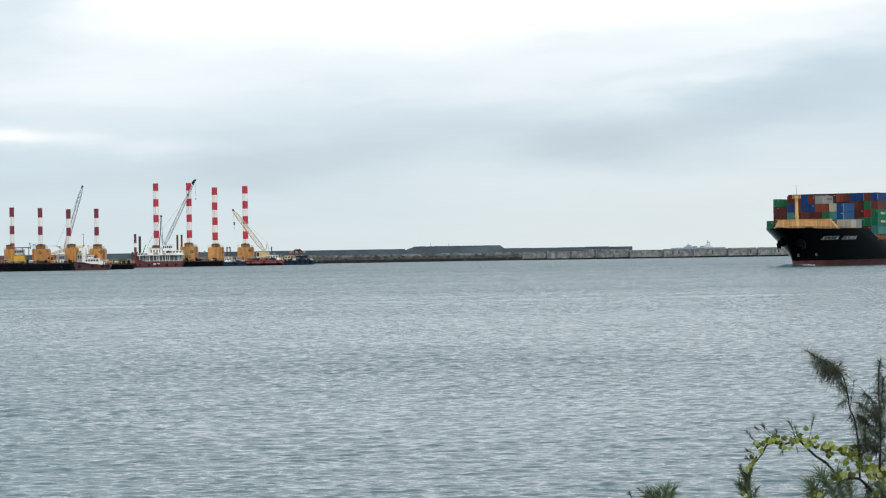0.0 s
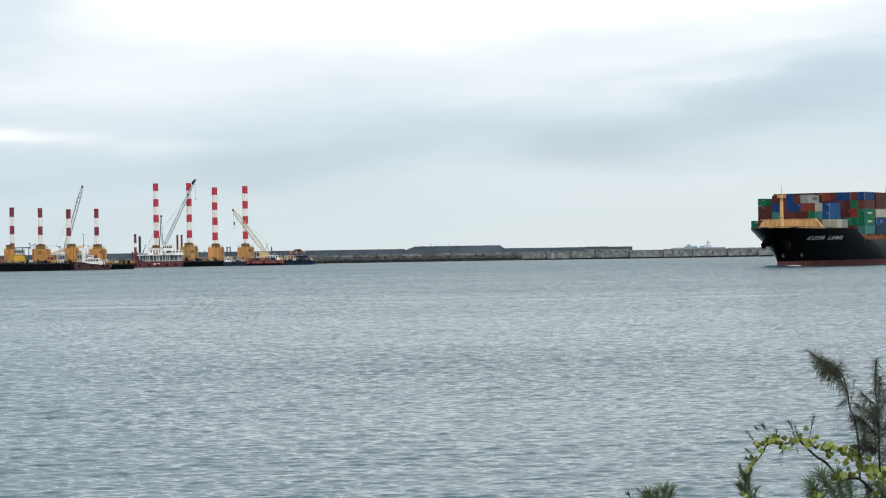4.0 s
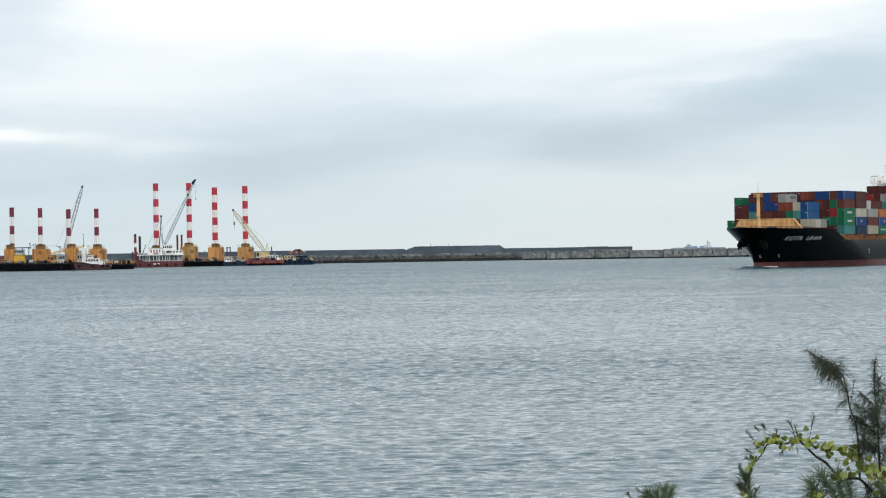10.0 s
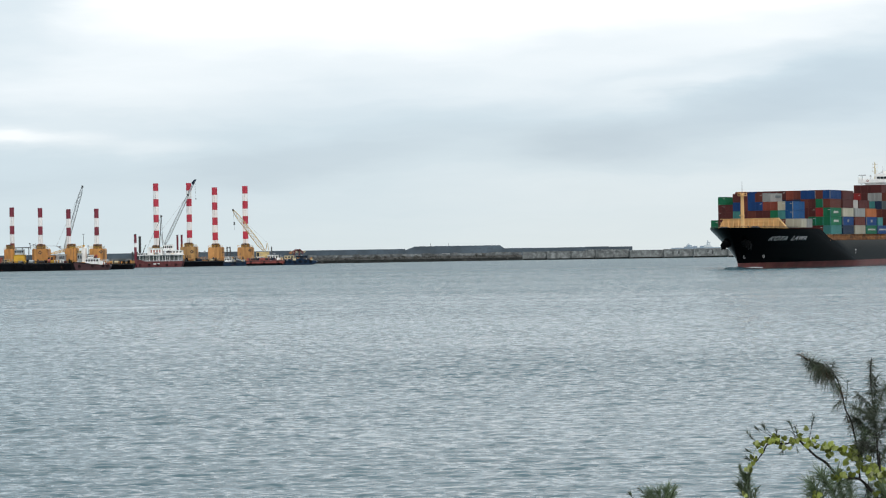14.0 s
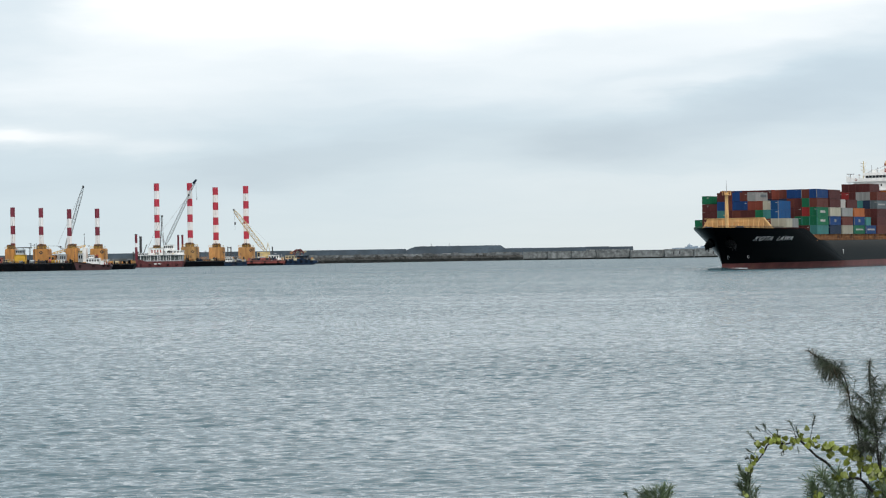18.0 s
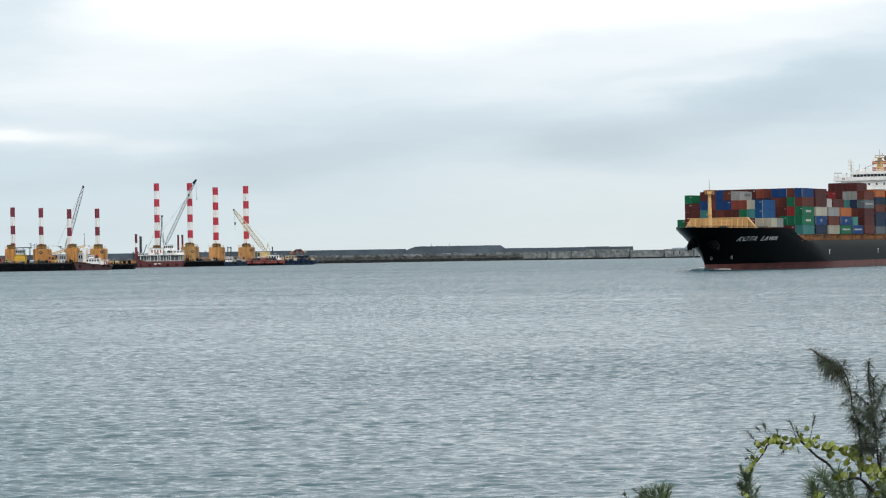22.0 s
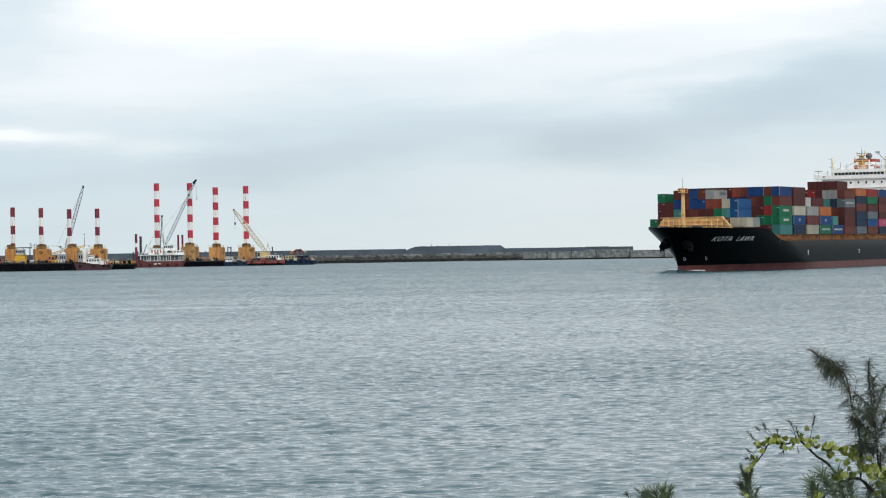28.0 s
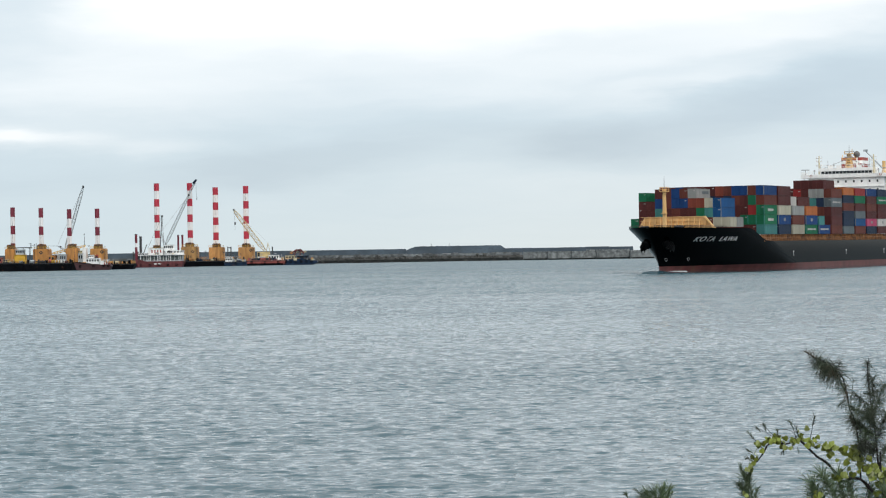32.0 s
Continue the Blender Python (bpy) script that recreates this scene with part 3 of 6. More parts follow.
def build_bridge(ship):
    s = 143.0
    x = -s
    top = 33.6
    sup = part("superstructure", Geo().box(x - 15, x, -13.5, 13.5, DECK_MAIN - 0.3, 30.2), SHIP_WHITE, ship, "white painted accommodation block")
    wing = part("bridge", Geo().box(x - 8, x + 0.6, -16.2, 16.2, 30.2, 31.5).box(x - 8, x - 0.2, -9.9, 9.5, 32.5, top).box(x - 7.6, x - 0.5, -9.6, 9.3, 31.5, 32.5), SHIP_WHITE, sup)
    for i in range(14):
        y = -8.9 + i * 1.3
        part("window", Geo().box(x - 0.5, x - 0.2, y, y + 1.02, 31.6, 32.45), GLASS_DARK, wing)
    for side in (1, -1):
        part("wing_rail", Geo().rail([(x + 0.5, side * 10.5, 31.5), (x + 0.5, side * 16.1, 31.5), (x - 3, side * 16.1, 31.5)], 1.0, 1.4, 0.06), SHIP_WHITE, wing)
        part("wing_cab", Geo().box(x - 3.0, x - 0.5, min(side * 14.6, side * 16.2), max(side * 14.6, side * 16.2), 31.5, 31.9), SHIP_WHITE, wing)
        part("wing_post", Geo().rod((x, side * 14.6, 31.5), (x, side * 14.6, 33.2), 0.12).box(x - 0.2, x + 0.2, side * 14.6 - 1.4, side * 14.6 + 1.4, 33.0, 33.3), STEEL, wing)
    for k in range(5):
        for j in range(9):
            part("porthole", Geo().box(x - 0.02, x + 0.04, -11.6 + j * 2.8, -11.0 + j * 2.8, 28.4 - 3.0 * k, 29.2 - 3.0 * k), GLASS_DARK, sup)
    part("roof_rail", Geo().rail([(x - 0.4, -9.7, top), (x - 0.4, 9.3, top), (x - 7.8, 9.3, top)], 1.0, 1.6, 0.05), SHIP_WHITE, wing)
    # funnel block and radar mast behind the bridge
    fx = x - 9
    fn = part("funnel", Geo().prism([(fx - 8, -4.4), (fx - 0.8, -4.4), (fx, -3.4), (fx, 2.2), (fx - 0.8, 3.2), (fx - 8, 3.2)], 30.2, 37.4), FUNNEL_RED, ship, "red funnel casing with a white band")
    part("funnel_band", Geo().prism([(fx - 8.1, -4.5), (fx - 0.76, -4.5), (fx + 0.1, -3.45), (fx + 0.1, 2.25), (fx - 0.76, 3.3), (fx - 8.1, 3.3)], 35.2, 36.3), SHIP_WHITE, fn)
    rm = part("radar_mast", Geo().prism([(-1.4, 33.4), (1.4, 33.4), (0.6, 38.4), (-0.6, 38.4)], x - 5.0, x - 3.6, "x"), SHIP_BUFF, ship, "buff yellow radar mast with scanners")
    part("crosstree", Geo().box(x - 5.2, x - 3.4, -2.4, 2.4, 36.6, 36.9).box(x - 5.2, x - 3.4, -1.6, 1.6, 38.4, 38.65), SHIP_BUFF, rm)
    part("scanner", Geo().box(x - 4.4, x - 4.1, -1.8, 1.8, 39.1, 39.4).rod((x - 4.3, 0, 38.6), (x - 4.3, 0, 39.1), 0.2), STEEL, rm)
    part("scanner", Geo().box(x - 3.4, x - 3.1, -1.4, 1.4, 37.2, 37.5), STEEL, rm)
    for y0, z0, y1, z1 in ((-1.2, 33.4, -0.5, 36.6), (1.2, 33.4, 0.5, 36.6), (-2.2, 36.9, -2.2, 38.0), (2.2, 36.9, 2.2, 37.7), (-1.4, 38.6, -1.4, 39.6), (1.3, 38.6, 1.3, 40.2)):
        part("mast_post", Geo().rod((x - 3.4, y0, z0), (x - 3.4, y1, z1), 0.13), SHIP_BUFF, rm)
    for z in (34.4, 35.4, 36.2, 37.4, 38.0):
        part("rung", Geo().box(x - 3.55, x - 3.4, -0.7, 0.7, z, z + 0.14), STEEL_DARK, rm)
    for y, h in ((-7.2, 36.4), (-5.0, 35.6), (5.4, 35.8), (7.6, 37.0), (8.6, 35.4)):
        part("aerial", Geo().rod((x - 2.5, y, 33.6), (x - 2.5, y, h), 0.11, 0.06).box(x - 2.7, x - 2.3, y - 0.3, y + 0.3, 34.4, 34.7), STEEL, wing)
    for y in (-6.2, -3.2, 4.2):
        part("roof_locker", Geo().box(x - 3.2, x - 1.4, y - 0.6, y + 0.6, 33.6, 34.5), SHIP_WHITE, wing)
    part("forestay", Geo().rod((x - 3.5, -0.6, 36.6), (x - 1.0, -9.6, 33.2), 0.07, n=4).rod((x - 3.5, 0.6, 36.6), (x - 1.0, 9.4, 33.2), 0.07, n=4), STEEL, rm)
    part("pole", Geo().rod((x - 4.3, 0, 38.6), (x - 4.3, 0, 41.4), 0.12, 0.06), STEEL, rm)
    part("satellite_dome", Geo().ball((x - 5.0, 2.5, 38.3), 1.15, 14), DOME_GREY, ship, "grey satellite dome", smooth=True)
    part("dome_stand", Geo().rod((x - 5, 2.5, 33.4), (x - 5, 2.5, 37.4), 0.3), SHIP_WHITE, ship)
    for y in (-9.9, 9.6):
        mp = part("signal_mast", Geo().rod((x - 1, y, 31.5), (x - 1, y, 38.0), 0.32, 0.2).rod((x - 1, y + 0.7, 31.5), (x - 1, y + 0.1, 36.4), 0.1), CRANE_CREAM, ship, "cream signal mast with cross yards")
        for z in (34.5, 36.0, 37.2):
            part("yard", Geo().rod((x - 1, y - 1.1, z), (x - 1, y + 1.1, z), 0.16).rod((x - 1, y - 0.9, z), (x - 1, y - 0.9, z + 0.5), 0.14).rod((x - 1, y + 0.9, z), (x - 1, y + 0.9, z + 0.5), 0.14), SHIP_WHITE, mp)
    # deck edges, doors and pipes on the front of the house
    for k in range(5):
        part("deck_edge", Geo().box(x, x + 0.35, -13.6, 13.6, 29.9 - 3.0 * k, 30.08 - 3.0 * k), SHIP_WHITE, sup)
    for y in (-9.0, -4.4, 0.4, 4.9, 9.4):
        part("wing_bracket", Geo().prism([(x, 29.4), (x + 0.55, 30.2), (x, 30.2)], y - 0.1, y + 0.1, "y"), SHIP_WHITE, sup)
    for side in (1, -1):
        part("wing_strut", Geo().rod((x - 1.5, side * 13.4, 27.6), (x - 1.5, side * 15.8, 30.2), 0.16), SHIP_WHITE, sup)
        part("life_ring", Geo().ring((x + 0.62, side * 12.4, 31.0), 0.38, 0.1, 10), BOAT_ORANGE, wing)
        part("search_light", Geo().rod((x - 0.4, side * 11.4, 31.5), (x - 0.4, side * 11.4, 32.6), 0.09).ball((x - 0.3, side * 11.4, 32.8), 0.35, 8), STEEL, wing)
    # provision crane on the port side
    cr = part("provision_crane", Geo().rod((x - 2, 12.9, 24.0), (x - 2, 12.9, 35.6), 0.75, 0.6, 10), SHIP_BUFF, ship, "buff yellow provision crane")
    part("jib", Geo().rod((x - 1.2, 12.7, 33.0), (x - 1.2, 6.6, 39.3), 0.28, 0.16).box(x - 1.6, x - 0.8, 6.0, 7.4, 39.0, 39.7), CRANE_GREY, cr)


# ---------------------------------------------------------------- containers
BOX_COLOURS = {
    "maroon": (0.105, 0.028, 0.026), "brown": (0.16, 0.045, 0.032), "rust": (0.26, 0.062, 0.04), "red": (0.34, 0.035, 0.035),
    "blue": (0.010, 0.056, 0.20), "sky": (0.010, 0.085, 0.25), "navy": (0.018, 0.035, 0.075), "green": (0.012, 0.16, 0.075),
    "teal": (0.07, 0.26, 0.25), "grey": (0.33, 0.34, 0.33), "cream": (0.50, 0.47, 0.37), "orange": (0.52, 0.16, 0.05),
    "slate": (0.14, 0.17, 0.185), "pink": (0.52, 0.08, 0.17), "white": (0.6, 0.58, 0.55),
}
BOX_MATS = {k: mat("container_%s_paint" % k, tuple(0.74 * v for v in c), 0.55, var=0.14, scale=0.4, rust=0.14, rust_scale=0.6, streak=True, per_object=0.16, spec=0.18) for k, c in BOX_COLOURS.items()}
BOX_WORDS = {"maroon": "dark maroon", "brown": "red-brown", "rust": "rust-red", "sky": "bright blue", "navy": "dark navy blue", "slate": "slate grey", "grey": "pale grey"}
box_meshes, box_list = {}, []
door_rng = random.Random(21)


def box_geo(length, height=BOX_H):
    """A corrugated steel container: ribs on its sides, corner posts and rails proud of them; origin at its front foot, port to +y."""
    L, W, H = length, BOX_W, height
    body, frame_bars = Geo(), Geo()
    n = round(L / 0.61)
    pts = []
    for i in range(n):
        a = 0.14 + (L - 0.28) * i / n
        d = (L - 0.28) / n
        pts += [(a, 0.04), (a + d * 0.35, 0.04), (a + d * 0.5, 0.075), (a + d * 0.85, 0.075)]
    pts.append((L - 0.14, 0.04))
    for side in (1, -1):
        k = len(body.v)
        for a, d in pts:
            y = side * (W / 2 - d)
            body.v += [(-a, y, 0.12), (-a, y, H - 0.1)]
        body.f += [(k + 2 * i, k + 2 * i + 2, k + 2 * i + 3, k + 2 * i + 1)[::side] for i in range(len(pts) - 1)]
    body.box(-L + 0.06, -0.06, -W / 2 + 0.09, W / 2 - 0.09, 0.1, H - 0.05)
    for y in (-W / 2, W / 2 - 0.13):
        for x in (-L, -0.14):
            frame_bars.box(x, x + 0.14, y, y + 0.13, 0, H)
        for z in (0, H - 0.1):
            frame_bars.box(-L + 0.14, -0.14, y, y + 0.13, z, z + 0.1)
    for x in (-L, -0.14):
        for z in (0, H - 0.1):
            frame_bars.box(x, x + 0.14, -W / 2 + 0.13, W / 2 - 0.13, z, z + 0.1)
    return body, frame_bars


def door_geo(height=BOX_H):
    g = Geo()
    w = BOX_W / 2 - 0.16
    g.box(-0.08, -0.03, 0.015, w, 0.12, height - 0.12)
    for y in (0.3, 0.8):
        g.rod((-0.01, y, 0.12), (-0.01, y, height - 0.12), 0.03, n=4)
    g.box(-0.03, 0.005, 0.2, 0.55, 1.1, 1.2)
    return g


def container(s, y, z, colour, length=BOX_L, stripe=None, height=BOX_H):
    """One container on the ship: s aft, y to port, z of its foot."""
    if (length, height, colour) not in box_meshes:
        b, f = box_geo(length, height)
        box_meshes[length, height, colour] = (b.mesh("container", BOX_MATS[colour]), f.mesh("corner_frame", BOX_MATS[colour]))
    if ("door", height, colour) not in box_meshes:
        box_meshes["door", height, colour] = door_geo(height).mesh("door", BOX_MATS[colour])
    b, f = box_meshes[length, height, colour]
    ob = new("shipping_container", b)
    words = BOX_WORDS.get(colour, colour)
    tagged(ob, "%s corrugated steel shipping container stacked on the ship's deck" % words, "container", "containers on the ship")
    local = pose(-s, y, z)
    box_list.append((ob, local))
    ob.matrix_basis = SHIP_ROWS[0][1] @ local
    part("corner_frame", f, None, ob)
    for k in (1, -1):
        d = part("door", box_meshes["door", height, colour], None, ob)
        d.matrix_basis = pose(0, 0, 0) if k > 0 else Matrix.Diagonal((1, -1, 1, 1))
    if colour in ("sky", "blue", "green") and y > 8:
        part("corner_post", Geo().box(-0.16, 0.012, BOX_W / 2 - 0.15, BOX_W / 2 + 0.012, 0.1, height - 0.1), BOX_MATS["grey" if colour != "green" else "teal"], ob, "pale painted corner post")
    if door_rng.random() < 0.32:
        k = door_rng.choice((0.28, 0.4))
        part("marking", Geo().box(-0.03, 0.012, k, k + 0.62, height * 0.74, height * 0.8), BOX_MATS["white"], ob, "small pale stencilled marking")
    if stripe:
        w0, w1, h0, h1, tint = stripe
        part("marking", Geo().box(-length * w1, -length * w0, BOX_W / 2 - 0.04, BOX_W / 2 + 0.012, height * h0, height * h1), BOX_MATS[tint], ob, "plain light marking panel")
    return ob


def load_ship():
    """Bay by bay, tier by tier, from starboard (first) to port (last); . is an empty place."""
    rng = random.Random(7)
    code = dict(m="maroon", b="brown", r="rust", R="red", B="blue", S="sky", N="navy", G="green", T="teal", g="grey", c="cream", o="orange", s="slate", p="pink", w="white")
    wide = 2.475
    mark = {"label": (0.3, 0.72, 0.38, 0.62, "white"), "dot": (0.42, 0.58, 0.36, 0.68, "grey"), "bars": (0.15, 0.85, 0.42, 0.6, "white")}
    # first bay on the forecastle: ten abreast above a row of short boxes; the starboard stack is of lower boxes
    y0, low = -11.14, 12.55
    bay1 = ["Gmmbrmbmmbcc", "mmTmbmmGTS", "mmBbBBrrcS", "G.mbBbg..."]
    for tier, row in enumerate(bay1):
        for i, c in enumerate(row):
            if c == ".":
                continue
            if tier == 0:
                if i < 11:
                    container(-27.6, (i - 5.5) * wide, low, code[c])
                else:
                    container(-27.6, (i - 5.5) * wide, low, code[c], 6.06)
                    container(-21.47, (i - 5.5) * wide, low, "grey", 6.06)
            else:
                z = low + tier * 2.77 - (0.22 * tier if i < 2 else 0)
                container(-27.6, y0 + i * wide, z, code[c], BOX_L, (0.45, 0.9, 0.45, 0.75, "slate") if (tier == 3 and c == "g") else None, 2.5 if i < 2 else 2.72)
    # the other bays: port column from the hatch cover up, then the inner columns that show
    bays = [
        ("TGGbB", {11: "mGRGb", 10: "mGmmB", 9: "mmmbB", 8: "brmNb", 7: "mmBmr", 6: "bmmNm"}),
        ("NBcmm", {11: "mmbmm", 10: "bmmbm"}),
        ("cbg..", {11: "bmmw.", 10: "mbmm."}),
        ("GBo..", {11: "bmmm.", 10: "mbrm."}),
        ("B....", {11: "BT...", 10: "mb..."}),
        ("bmmsb", {11: "BTbNgm", 10: "BmbTgm", 9: "mmomm" + "m", 8: "mbmTRm", 7: "mmbbm"}),
        ("sNNbNo", {11: "NNgmNR", 10: "mmNGbm", 9: "mNmmRm"}),
        ("bSsmGR", {11: "bmmNmR", 10: "mmbmrm"}),
        ("NpmbmB", {11: "mNmmBm", 10: "mmmbmm"}),
        ("mwmmGN", {11: "bmmmmm", 10: "mmNmbm"}),
    ]
    top = ["maroon"] * 5 + ["brown"] * 4 + ["rust"] * 2 + ["blue"] * 3 + ["slate", "green", "grey"]
    labels = {(0, 1): "label", (0, 2): "label", (1, 1): "dot", (3, 0): "bars", (3, 1): "dot", (5, 3): "bars", (8, 1): "dot", (4, 0): "bars", (9, 4): "bars", (9, 1): "dot"}
    for bay, (side, inner) in enumerate(bays):
        cols = {12: side, **inner}
        # the aft bays carry lower boxes, six high
        pitch, tall = (2.5, 2.46) if bay > 5 else (2.87, 2.82)
        if bay != 4:
            crown = 3 if bay in (2, 3) else (5 if bay > 5 else 4)
            for i in range(13):
                if i not in cols:
                    container(bay * PITCH, (i - 6) * 2.485, 10.42 + crown * pitch, rng.choice(top), BOX_L, None, tall)
        for i, stack in cols.items():
            for tier, c in enumerate(stack):
                if c != ".":
                    stripe = mark[labels[bay, tier]] if i == 12 and (bay, tier) in labels else None
                    container(bay * PITCH, (i - 6) * 2.485, 10.42 + tier * pitch, code[c], BOX_L, stripe, tall)
    container(4 * PITCH, 6 * 2.485, 10.42 + 2.83, "teal", 6.06)


ship = build_ship()
load_ship()


def bow_foam():
    """Broken white water along the stem and the side."""
    rng = random.Random(3)
    g = Geo()
    for side in (1, -1):
        for s0, s1, w, n in ((-42.0, -33.0, 0.9, 40),):
            for _ in range(n):
                s = s0 + (s1 - s0) * rng.random() ** 1.5
                y = side * (half_breadth(s, 0.2) + rng.uniform(0.05, w))
                a, b = rng.uniform(0.3, 1.3), rng.uniform(0.06, 0.28)
                k = [(-s + a * math.cos(t) * rng.uniform(0.7, 1.2), y + b * math.sin(t) * rng.uniform(0.7, 1.2)) for t in [math.pi / 4 * i for i in range(8)]]
                g.prism(k, -0.1, rng.uniform(0.3, 0.57))
    return thing("bow_foam", "broken white foam along the ship's waterline", "foam", SHIP_ROWS[0][1], kind="stuff", geo=g, material=FOAM)


foam = bow_foam()


def bow_wave():
    """Stem swell and a smooth sheet, added to port to mirror the dark hull."""
    g = Geo()
    xs = [60 - 2.5 * i for i in range(84)]
    n = 48
    for x in xs:
        sheet_width = min(30.0, 6.0 + (60 - x) * 1.6) * (1 - 0.6 * min(1.0, (60 - x) / 200))
        for j in range(n + 1):
            q = 2 * j / n - 1
            h = 0.5 * (1 - abs(q) ** 8) * min(1.0, (60 - x) / 4) * min(1.0, (x + 148) / 40)
            h += 0.8 * math.exp(-((x - 50) / 7) ** 2 - (sheet_width * max(0.0, q) / 4.5) ** 2) * (1 - abs(q) ** 8)
            g.v.append((x, q * half_breadth(-x, 0.0) + (sheet_width * max(0.0, q) + 0.5 * q), h - 0.27 + 0.03 * math.sin(x * 0.7 + 2 * q) * math.sin(q * 7 + x * 0.21)))
    g.f = [(i * (n + 1) + j, (i + 1) * (n + 1) + j, (i + 1) * (n + 1) + j + 1, i * (n + 1) + j + 1) for i in range(len(xs) - 1) for j in range(n)]
    return g


part("bow_wave", bow_wave(), WATER_CALM, foam, "smooth dark swell added beside the ship to mirror its hull", smooth=True)


# ---------------------------------------------------------------- breakwaters
def elevation(scale, u0, v0):
    """Maps a side elevation, drawn with v downwards, to metres across and up from (u0, v0)."""
    return lambda u, v: ((u - u0 - 0.017 * (v - v0)) * scale, (v0 - v - 0.017 * (u - u0)) * scale)


def rock_mesh(name, rng):
    g = Geo()
    g.ball((0, 0, 0), 1.0, 6)
    g.v = [tuple(c * (0.75 + 0.5 * rng.random()) for c in v) for v in g.v]
    return g.mesh(name, ROCK)


def breakwaters():
    rng = random.Random(11)
    # rubble breakwater with a parapet of cast blocks
    y = 1570.0
    bw = thing("breakwater", "grey rubble mound breakwater with a cast concrete parapet", "breakwater", pose(-90, y, 0), kind="structure")
    core = Geo().prism([(-9, -3), (9, -3), (5, 3.0), (-3.4, 3.0), (-6.5, 1.2)], -150, 144, "x")
    part("core", core, ROCK, bw)
    x = -150.0
    while x < 140:
        w = rng.choice((5.0, 6.0, 7.5))
        w = min(w, 141 - x)
        h = 5.0 + rng.uniform(-0.35, 0.25)
        part("parapet_block", Geo().prism([(-1.3, 2.6), (1.3, 2.6), (1.0, h), (-0.5, h), (-0.8, 3.9), (-1.3, 3.7)], x, x + w - 0.12, "x"), PARAPET, bw)
        x += w
    part("tide_band", Geo().prism([(-9.6, -2), (-8.6, 1.5), (-6.0, 1.7), (-6.0, -2)], -150, 141, "x"), WET_CONCRETE, bw, "dark weedy tide band")
    meshes = [rock_mesh("armour_rock", rng) for _ in range(5)]
    for _ in range(280):
        u, k = rng.uniform(-150, 140), rng.random()
        r = rng.uniform(0.7, 1.6)
        ob = part("armour_rock", meshes[rng.randrange(5)], None, bw)
        ob.matrix_basis = Matrix.LocRotScale((u, -3.6 - 4.6 * k, 3.0 - 3.2 * k), Euler((rng.random() * 6, rng.random() * 6, 0)), (r * 1.3, r, r * 0.8))
    # a few huts and stores on its crest
    for u, w, h, m in ((-3, 3.4, 2.2, SHIP_WHITE), (92, 5.0, 1.6, SHIP_WHITE), (98, 3.0, 1.8, CRANE_GREY), (-60, 2.2, 1.2, STEEL_DARK)):
        hut = thing("site_hut", "small pale site hut on the breakwater crest", "hut", pose(-90 + u, y + 2.6, 3.0), group="huts on the breakwater")
        part("wall", Geo().box(-w / 2, w / 2, -1.2, 1.2, 0, h), m, hut)
        part("roof", Geo().prism([(-w / 2 - 0.2, h), (w / 2 + 0.2, h), (w / 2, h + 0.3), (-w / 2, h + 0.3)], -1.4, 1.4, "y"), STEEL, hut)
    # caisson wall
    cw = thing("caisson_wall", "stained pale concrete caisson breakwater standing in the water", "breakwater", pose(51, 1545, 0), kind="structure")
    x, i = 0.0, 0
    while x < 420:
        w = 15.2 if x < 34 else (rng.choice((18.0, 21.0, 24.0)))
        h = (5.0 if x < 75 else 4.75) + rng.uniform(-0.12, 0.12)
        off = x * -0.28
        part("caisson", Geo().prism([(-0.15, -3), (11, -3), (11, h), (0.0, h), (0.0, 1.0)], x + 0.05, x + w - 0.1, "x"), CONCRETE, cw, at=pose(0, off, 0))
        part("tide_band", Geo().box(x + 0.05, x + w - 0.1, -0.4, -0.14, -3, 0.55 + rng.uniform(-0.1, 0.15)), WET_CONCRETE, cw, "dark weedy tide band", at=pose(0, off, 0))
        part("coping", Geo().box(x + 0.05, x + w - 0.1, -0.25, 0.6, h - 0.35, h + 0.06), CONCRETE, cw, at=pose(0, off, 0))
        for k in range(2 if x < 75 else 0):
            part("fender", Geo().box(x + 2.2 + 4.6 * k, x + 2.6 + 4.6 * k, -0.4, 0.0, 0.4, h - 0.7), CONCRETE, cw, at=pose(0, off, 0))
        if x > 75:
            part("crown_wall", Geo().box(x + 0.1, x + w - 0.15, 5.0, 6.0, h, h + 0.55 + rng.uniform(-0.1, 0.2)), CONCRETE, cw, at=pose(0, off, 0))
            for k in range(2):
                u = x + rng.uniform(1, w - 1)
                part("weep_hole", Geo().box(u, u + 0.8, -0.02, 0.5, rng.uniform(1.5, 3.4), 3.9), STEEL_DARK, cw, at=pose(0, off - 0.01, 0))
        x += w
        i += 1
    # the outer breakwater behind
    fb = thing("outer_breakwater", "long dark grey outer breakwater wall with stepped top", "breakwater", pose(0, 2010, 0), kind="structure")
    for x0, x1, h0, h1 in ((-700, -420, 8.7, 8.7), (-420, -230, 8.65, 8.6), (-230, -105, 8.6, 8.55), (-105, -31, 8.55, 8.4), (50, 118, 7.6, 7.5), (118, 157, 7.9, 7.4)):
        n = max(1, round((x1 - x0) / 20))
        for k in range(n):
            a, b = x0 + (x1 - x0) * k / n, x0 + (x1 - x0) * (k + 1) / n
            h = h0 + (h1 - h0) * (k + 0.5) / n + rng.uniform(-0.1, 0.1)
            part("wall_block", Geo().prism([(-2, -3), (12, -3), (12, h - 2.5), (3, h - 2.5), (2.4, h), (1.2, h), (0.6, 3.0)], a, b - 0.004, "x"), CONCRETE_DARK, fb)
    md = Geo()
    xs = [-31 + i * 1.0 for i in range(83)]
